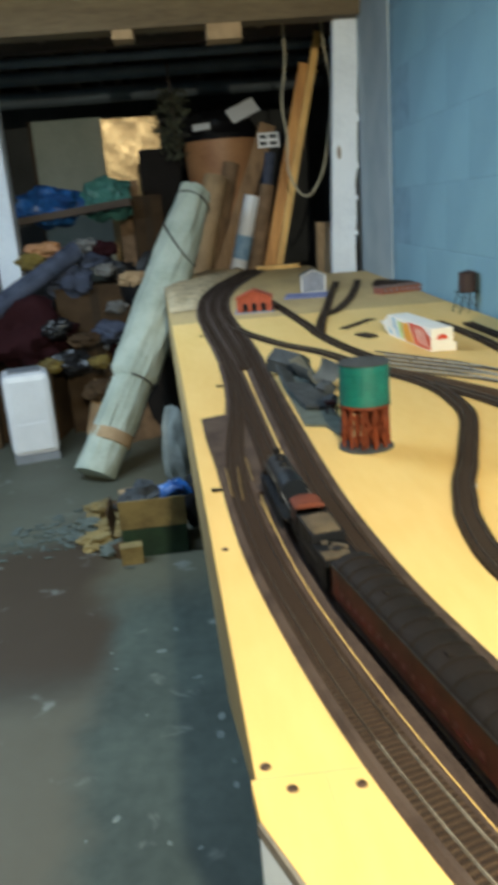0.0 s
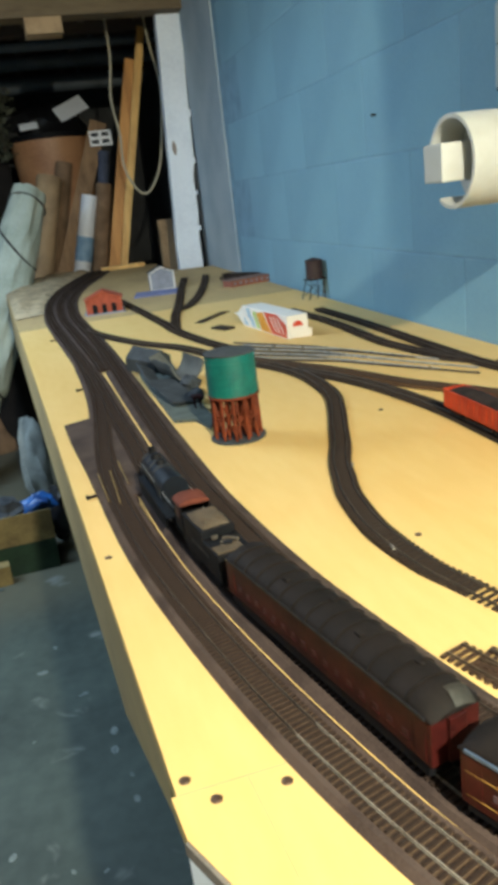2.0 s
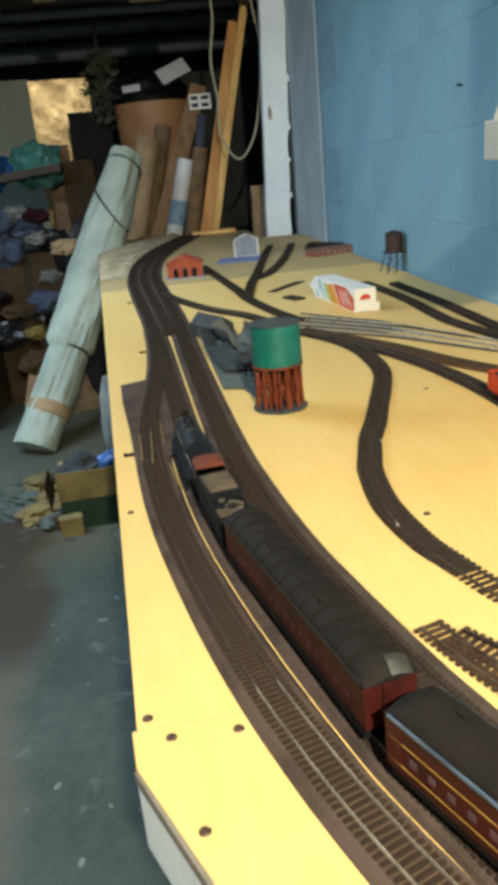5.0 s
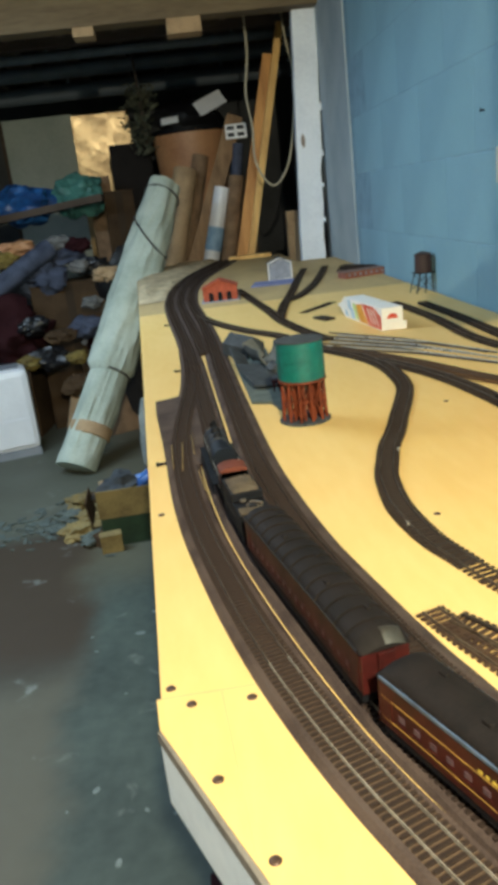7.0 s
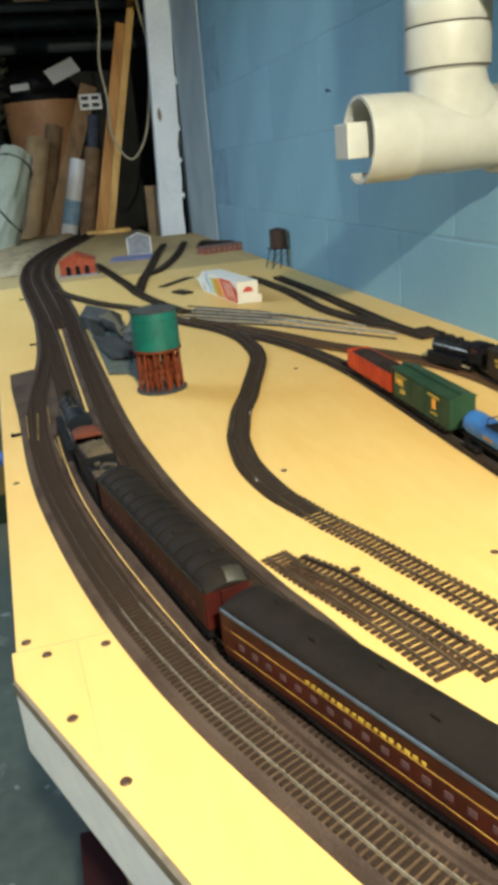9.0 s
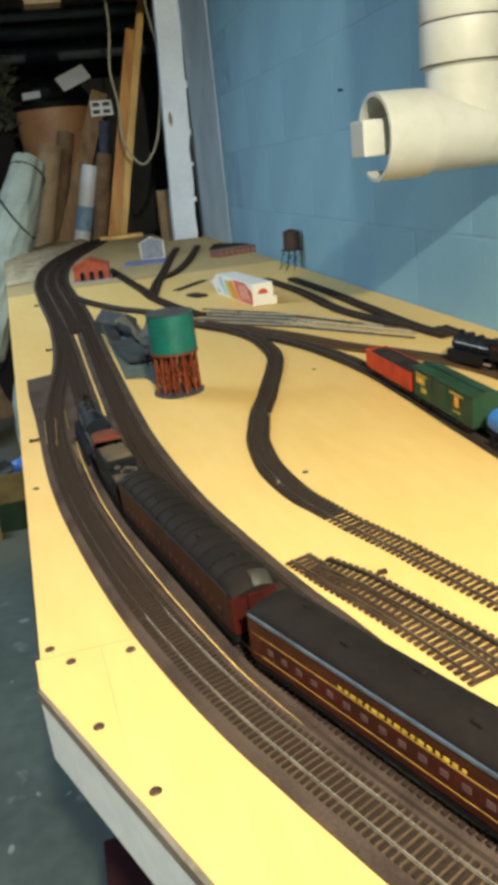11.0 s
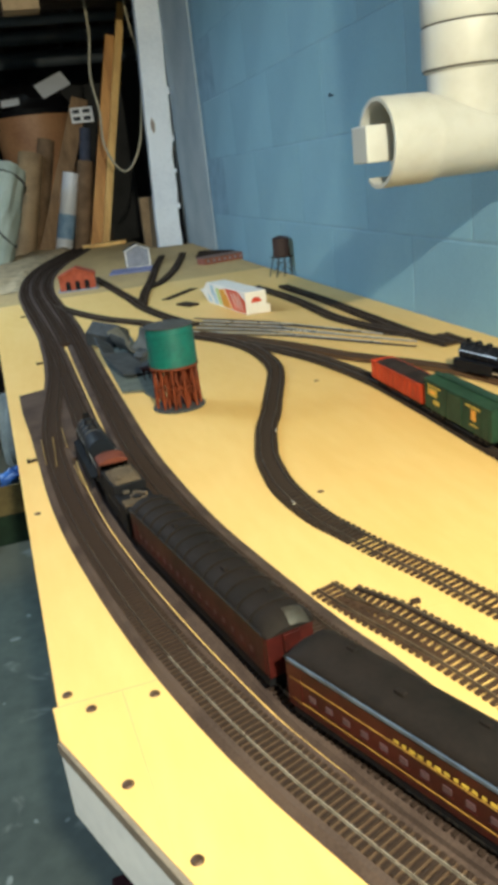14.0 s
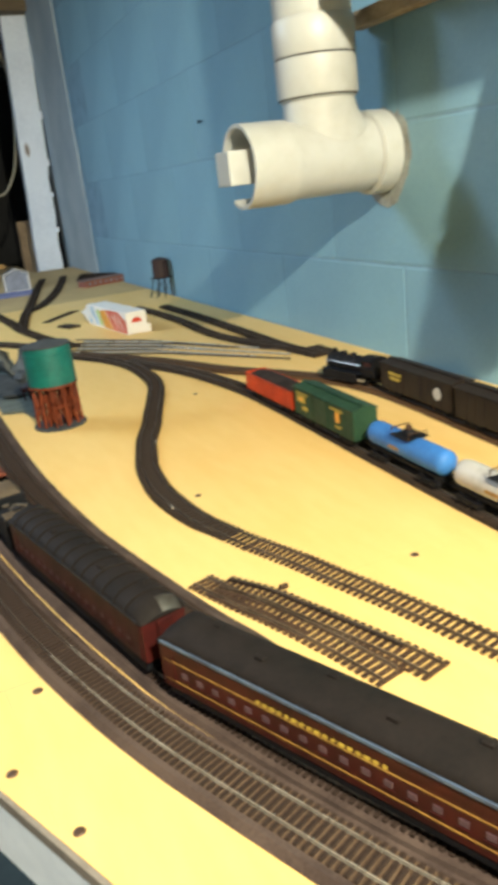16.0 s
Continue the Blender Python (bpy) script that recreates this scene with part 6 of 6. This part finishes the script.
# ---- the dark end of the cellar ----
def room_things():
    ob = thing("white_post", "white-painted timber post in the cellar", "post", (-1.125, 5.05, 0))
    box_part("shaft", (0, 0, 1.25), (0.13, 0.13, 2.5), WHITE_PAINT, ob, bevel=0.006)
    box_part("foot", (0, 0, 0.05), (0.17, 0.17, 0.1), WHITE_PAINT, ob, bevel=0.006)
    # panels against the far wall
    ob = thing("pale_panel", "pale grey-green sheet panel standing at the back", "panel", (-1.02, 7.55, 0), 0, group="sheet panels")
    box_part("sheet", (0, 0, 1.08), (0.62, 0.03, 2.16), PANEL_GREY, ob, bevel=0.003)
    box_part("edge_strip", (-0.32, 0, 1.08), (0.03, 0.04, 2.16), DARK_WOOD, ob, "dark edge strip")
    spot = Vector((-0.46, 7.2, 1.96))
    n = (((Vector((0.05, 0.10, 1.28)) + BULB) / 2) - spot).normalized()
    ob = thing("glossy_panel", "glossy cream sheet panel with bright lamp reflections", "panel", group="sheet panels")
    u = Vector((0, 0, 1)).cross(n).normalized()
    w = n.cross(u)
    m = Matrix(((u.x, w.x, n.x, spot.x), (u.y, w.y, n.y, spot.y), (u.z, w.z, n.z, spot.z), (0, 0, 0, 1)))
    box_part("sheet", (0.02, -0.93, 0), (0.49, 2.14, 0.02), PANEL_GLOSS, ob, m=m, bevel=0.002)
    ob = thing("dark_cabinet", "tall nearly black cabinet", "cabinet", (-0.19, 6.35, 0))
    box_part("body", (0, 0, 0.88), (0.30, 0.30, 1.76), DARK_CABINET, ob, bevel=0.004)
    box_part("door", (0, -0.155, 0.88), (0.27, 0.012, 1.66), DARK_CABINET, ob, bevel=0.002)
    ob = thing("work_bench", "dark timber bench carrying a tub", "bench", (0.30, 6.15, 0))
    box_part("top", (0, 0, 1.03), (0.75, 0.65, 0.04), DARK_WOOD, ob)
    for x in (-0.33, 0.33):
        for y in (-0.28, 0.28):
            box_part("leg", (x, y, 0.505), (0.06, 0.06, 1.01), DARK_WOOD, ob)
    ob = thing("fibre_tub", "copper-brown fibre tub with a dark rim", "tub", (0.27, 6.1, 1.05))
    bm = bmesh.new()
    lathe(bm, [(0, 0), (0.225, 0), (0.278, 0.74), (0.270, 0.75), (0.262, 0.74), (0.215, 0.02), (0, 0.02)], 36)
    part("shell", bm, COPPER_TUB, ob, smooth=True)
    bm = bmesh.new()
    lathe(bm, [(0.276, 0.715), (0.285, 0.718), (0.285, 0.752), (0.276, 0.755)], 36)
    part("rim", bm, BLACK, ob, "black rim", smooth=True)
    bm = bmesh.new()
    lumpy(bm, (0.27, 6.1, 1.86), 0.26, 6.5, 0.35, (1, 1, 0.5))
    solid("black_bag", bm, BLACK_BAG, "crumpled black plastic bag filling the tub", "bag", smooth=True)
    for (x, y, z), (w, h), r in (((0.42, 5.80, 1.93), (0.21, 0.12), (54, -22, 10)), ((0.13, 5.80, 1.845), (0.12, 0.05), (60, -4, -6))):
        ob = thing("paper_sheet", "crumpled white paper lying on the black bag", "paper", (x, y, z))
        box_part("sheet", (0, 0, 0), (w, h, 0.004), APPLIANCE, ob, m=pose(0, 0, 0, *r))
    ob = thing("label_card", "small white printed card on a board", "card", (0.545, 5.42, 1.70))
    box_part("sheet", (0, 0, 0), (0.14, 0.006, 0.09), APPLIANCE, ob, m=pose(0, 0, 0, 0, 0, 0))
    for x in (-0.035, 0.03):
        for z in (-0.02, 0.022):
            box_part("print_bar", (x, -0.004, z), (0.045, 0.002, 0.022), SLATE, ob, "grey print bar")
    # a dusty plant hanging beside the tub
    ob = thing("dried_plant", "dusty grey-green plant hanging from the joists", "plant", (-0.075, 6.0, 2.44))
    tube_part("stem", (0, 0, 0), (0.03, 0, -0.75), 0.008, DARK_WOOD, ob, n=6)
    bm = bmesh.new()
    for k in range(300):
        z = -random.uniform(0.32, 0.77)
        spread = 0.10 * (1 - abs(z + 0.45) / 0.75) + 0.02
        c = Vector((random.gauss(0.01, spread * 0.5), random.gauss(0, spread * 0.5), z))
        d = Vector((random.uniform(-1, 1), random.uniform(-1, 1), random.uniform(-1, 0.4))).normalized()
        e = d.cross(Vector((random.random(), random.random(), 1))).normalized()
        s = random.uniform(0.020, 0.046)
        bm.faces.new([bm.verts.new(c + d * s), bm.verts.new(c + e * s * 0.35), bm.verts.new(c - d * s), bm.verts.new(c - e * s * 0.35)])
    tagged(part("leaves", bm, LEAF, ob), kind="stuff")
    # pipes and ducts under the joists
    for k, (y, z, r) in enumerate(((6.4, 2.32, 0.05), (6.7, 2.22, 0.06), (5.6, 2.28, 0.03))):
        ob = thing("ceiling_pipe", "dull grey pipe running under the joists", "pipe", group="ceiling pipes")
        tube_part("pipe", (-3.3, y, z), (1.15, y, z), r, DUCT, ob, n=18)
        for x in (-2.0, -0.6, 0.6):
            box_part("hanger", (x, y, z + 0.12), (0.02, 0.02, 0.24 - r), DUCT, ob)
    bm = bmesh.new()
    box(bm, (-1.2, 5.5, 2.36), (4.4, 0.06, 0.10))
    solid("cross_beam", bm, DARK_WOOD, "brown cross timber under the joists", "beam", kind="structure")
    for x, big in ((0.24, 1.0), (-0.25, 0.6)):
        ob = thing("beam_block", "pale wooden block nailed under the girder", "timber", (x, 4.32, 2.15 - 0.035 * big), group="beam blocks")
        box_part("block", (0, 0, 0), (0.17 * big, 0.14, 0.07 * big), TAN_PAPER, ob, bevel=0.003)
    # shelf and heap of stored things
    ob = thing("storage_shelf", "dark timber shelf loaded with bags", "shelf", (-0.95, 5.75, 0))
    box_part("board", (0.28, -0.1, 1.285), (0.82, 0.5, 0.045), DARK_WOOD, ob, m=pose(0, 0, 0.045, 0, -5.5, 0))
    box_part("board", (0, 0, 0.62), (1.3, 0.5, 0.03), DARK_WOOD, ob)
    for x in (-0.6, 0.62):
        for y in (0.10, 0.22):
            box_part("upright", (x, y, 0.66), (0.05, 0.05, 1.32), DARK_WOOD, ob)
    ob = thing("brown_board", "upright brown board standing beside the shelf", "board", (-0.43, 5.90, 0))
    box_part("sheet", (0, 0, 0.77), (0.16, 0.03, 1.54), BROWN_CARPET, ob, bevel=0.003)
    for c, r, sd, mat, sq, name, label, cat in (
        ((-0.93, 5.62, 1.40), 0.17, 1.1, BLUE_BAG, (1.3, 0.9, 0.75), "plastic_bag", "dark blue crumpled plastic bag on the shelf", "bag"),
        ((-0.55, 5.66, 1.42), 0.15, 2.6, TEAL_BAG, (1.15, 0.9, 0.85), "plastic_bag", "shiny teal crumpled plastic bag on the shelf", "bag"),
        ((-0.80, 5.00, 0.96), 0.14, 3.4, GREY_BLUE, (1.2, 0.8, 0.8), "crumpled_cloth", "grey-blue cloth bundle on the heap", "cloth"),
        ((-0.62, 5.02, 1.06), 0.08, 9.4, GREY_BLUE, (1.3, 0.9, 0.7), "crumpled_cloth", "grey-blue cloth bundle on the heap", "cloth"),
        ((-0.91, 5.05, 1.14), 0.075, 6.4, COPPER_TUB, (1.4, 0.9, 0.6), "crumpled_cloth", "orange-brown cloth bundle on the heap", "cloth"),
        ((-1.08, 4.85, 0.66), 0.24, 8.8, DARK_RED, (1.1, 0.8, 0.9), "crumpled_cloth", "dark red cloth bundle in the heap", "cloth"),
        ((-0.36, 5.15, 0.72), 0.24, 4.8, BLACK_BAG, (0.9, 0.8, 1.2), "black_bag", "black plastic refuse bag in the heap", "bag"),
        ((-0.52, 4.95, 0.55), 0.07, 1.8, SHED_GREY, (1.2, 0.8, 0.7), "crumpled_paper", "pale crumpled paper in the heap", "paper"),
        ((-0.40, 4.98, 0.93), 0.07, 5.8, TAN_PAPER, (1.2, 0.8, 0.7), "crumpled_paper", "tan crumpled paper in the heap", "paper"),
    ):
        bm = bmesh.new()
        lumpy(bm, c, r, sd, 0.45, sq, 4)
        solid(name, bm, mat, label, cat, group="heap of stored things", smooth=True)
    for (x, y, z), (w, d, h), r, mat in (((-0.68, 5.15, 0.0), (0.46, 0.36, 0.90), 12, CARDBOARD), ((-1.12, 5.0, 0.0), (0.42, 0.36, 0.46), -8, CARDBOARD), ((-0.30, 5.75, 0.0), (0.20, 0.20, 1.42), 6, CARDBOARD), ((-0.45, 4.72, 0.0), (0.26, 0.22, 0.44), 24, BROWN_CARPET), ((-1.5, 4.9, 0.0), (0.4, 0.4, 0.7), 6, CARDBOARD)):
        ob = thing("storage_box", "brown cardboard storage box in the heap", "box", (x, y, z), r, group="heap of stored things")
        box_part("body", (0, 0, h / 2), (w, d, h), mat, ob, bevel=0.004)
        box_part("tape", (0, -d / 2 - 0.001, h * 0.75), (0.05, 0.003, h * 0.5), FLOOR_CARD, ob, "dull paper tape")
        box_part("lid", (0, 0, h + 0.004), (w + 0.01, d + 0.01, 0.008), mat, ob)
    leaning("fabric_tube", "grey-lilac wrapped tube lying across the heap", (-1.25, 4.70, 0.80), (-0.70, 4.95, 1.13), 0.060, GREY_BLUE, "roll", "heap of stored things")
    # odds and ends wedged into the heap
    pale = material("dull_pale_cloth", (0.19, 0.19, 0.185), 0.85, dark=(0.07, 0.07, 0.07), scale=16, amount=0.8)
    mustard = material("mustard_cloth", (0.22, 0.16, 0.035), 0.85, dark=(0.10, 0.07, 0.02), scale=16)
    for x, y, z, r, mat, word in ((-0.66, 5.00, 1.15, 0.055, pale, "pale"), (-0.546, 4.95, 1.00, 0.045, pale, "pale"), (-0.496, 4.80, 0.79, 0.045, pale, "pale"), (-0.543, 4.82, 0.64, 0.085, GREY_BLUE, "grey-blue"), (-0.78, 4.70, 0.50, 0.085, BLACK_BAG, "black"), (-0.616, 4.62, 0.50, 0.045, mustard, "mustard"), (-0.90, 4.62, 0.50, 0.05, mustard, "mustard"), (-1.00, 5.0, 1.08, 0.06, mustard, "mustard"), (-0.70, 4.72, 0.62, 0.06, CARDBOARD, "brown"), (-0.45, 4.9, 0.50, 0.09, DARK_RED, "dark red"), (-0.40, 4.75, 0.33, 0.10, BLACK_BAG, "black"), (-0.62, 4.62, 0.33, 0.08, CARDBOARD, "brown"), (-0.55, 5.0, 1.12, 0.06, DARK_RED, "dark red"), (-0.86, 4.72, 0.70, 0.07, BLACK_BAG, "black"), (-0.48, 5.05, 0.98, 0.07, BLACK_BAG, "black")):
        bm = bmesh.new()
        lumpy(bm, (x, y, z), r, x * 31 + z * 17, 0.42, (1.35, 0.9, 0.8), 4)
        solid("crumpled_cloth", bm, mat, word + " crumpled cloth wedged into the heap", "cloth", group="heap of stored things", smooth=True)
    ob = thing("leaning_sheet", "grey board leaning by the canvas roll", "board", (-0.68, 4.52, 0.0), 28)
    box_part("sheet", (0, 0, 0.24), (0.16, 0.012, 0.34), TAN_PAPER, ob, m=pose(0, 0, 0, -18, 24, 0))


room_things()

ob = thing("ceiling_bulb", "bare glowing light bulb hanging from the joists", "lamp", (BULB.x, BULB.y, BULB.z))
bm = bmesh.new()
lathe(bm, [(0.012, 0.075), (0.014, 0.05), (0.030, 0.02), (0.033, 0.0), (0.026, -0.022), (0, -0.033)], 20)
glass = part("bulb", bm, BULB_GLASS, ob, "glowing glass", smooth=True)
glass.visible_shadow = False
tube_part("socket", (0, 0, 0.07), (0, 0, 0.13), 0.018, BLACK, ob)
tube_part("flex", (0, 0, 0.13), (0, 0, 0.56), 0.004, BLACK, ob, n=8)
ob = thing("tube_lamp", "fluorescent tube fitting under the joists", "lamp", (-1.30, 2.68, 2.40))
box_part("housing", (0, 0, 0.0), (0.14, 2.05, 0.06), WHITE_PAINT, ob, bevel=0.004)


# ---- the single blocks of the wall ----
def wall_blocks():
    long, high, gap = 0.490, 0.2335, 0.003
    one = bmesh.new()
    w, h, q = long / 2 - gap / 2, high / 2 - gap / 2, 0.0035
    lo = [one.verts.new((0.006, sy * w, sz * h)) for sy, sz in ((-1, -1), (1, -1), (1, 1), (-1, 1))]
    hi = [one.verts.new((0.0050, sy * (w - q), sz * (h - q))) for sy, sz in ((-1, -1), (1, -1), (1, 1), (-1, 1))]
    one.faces.new(hi)
    for k in range(4):
        one.faces.new((lo[k], lo[(k + 1) % 4], hi[(k + 1) % 4], hi[k]))
    shared = data_of("block", one, BLUE_WALL)
    for row in range(-4, 6):
        z = 1.090 + high * (row + 0.5)
        first = 1.42 + (0 if row % 2 == 0 else 0.252) - 10 * long
        for k in range(18):
            y = first + long * (k + 0.5)
            if -2.3 < y < 3.40:
                b = new("block", shared)
                b.parent, b.matrix_local = WALL, pose(0.0, y, z)


wall_blocks()
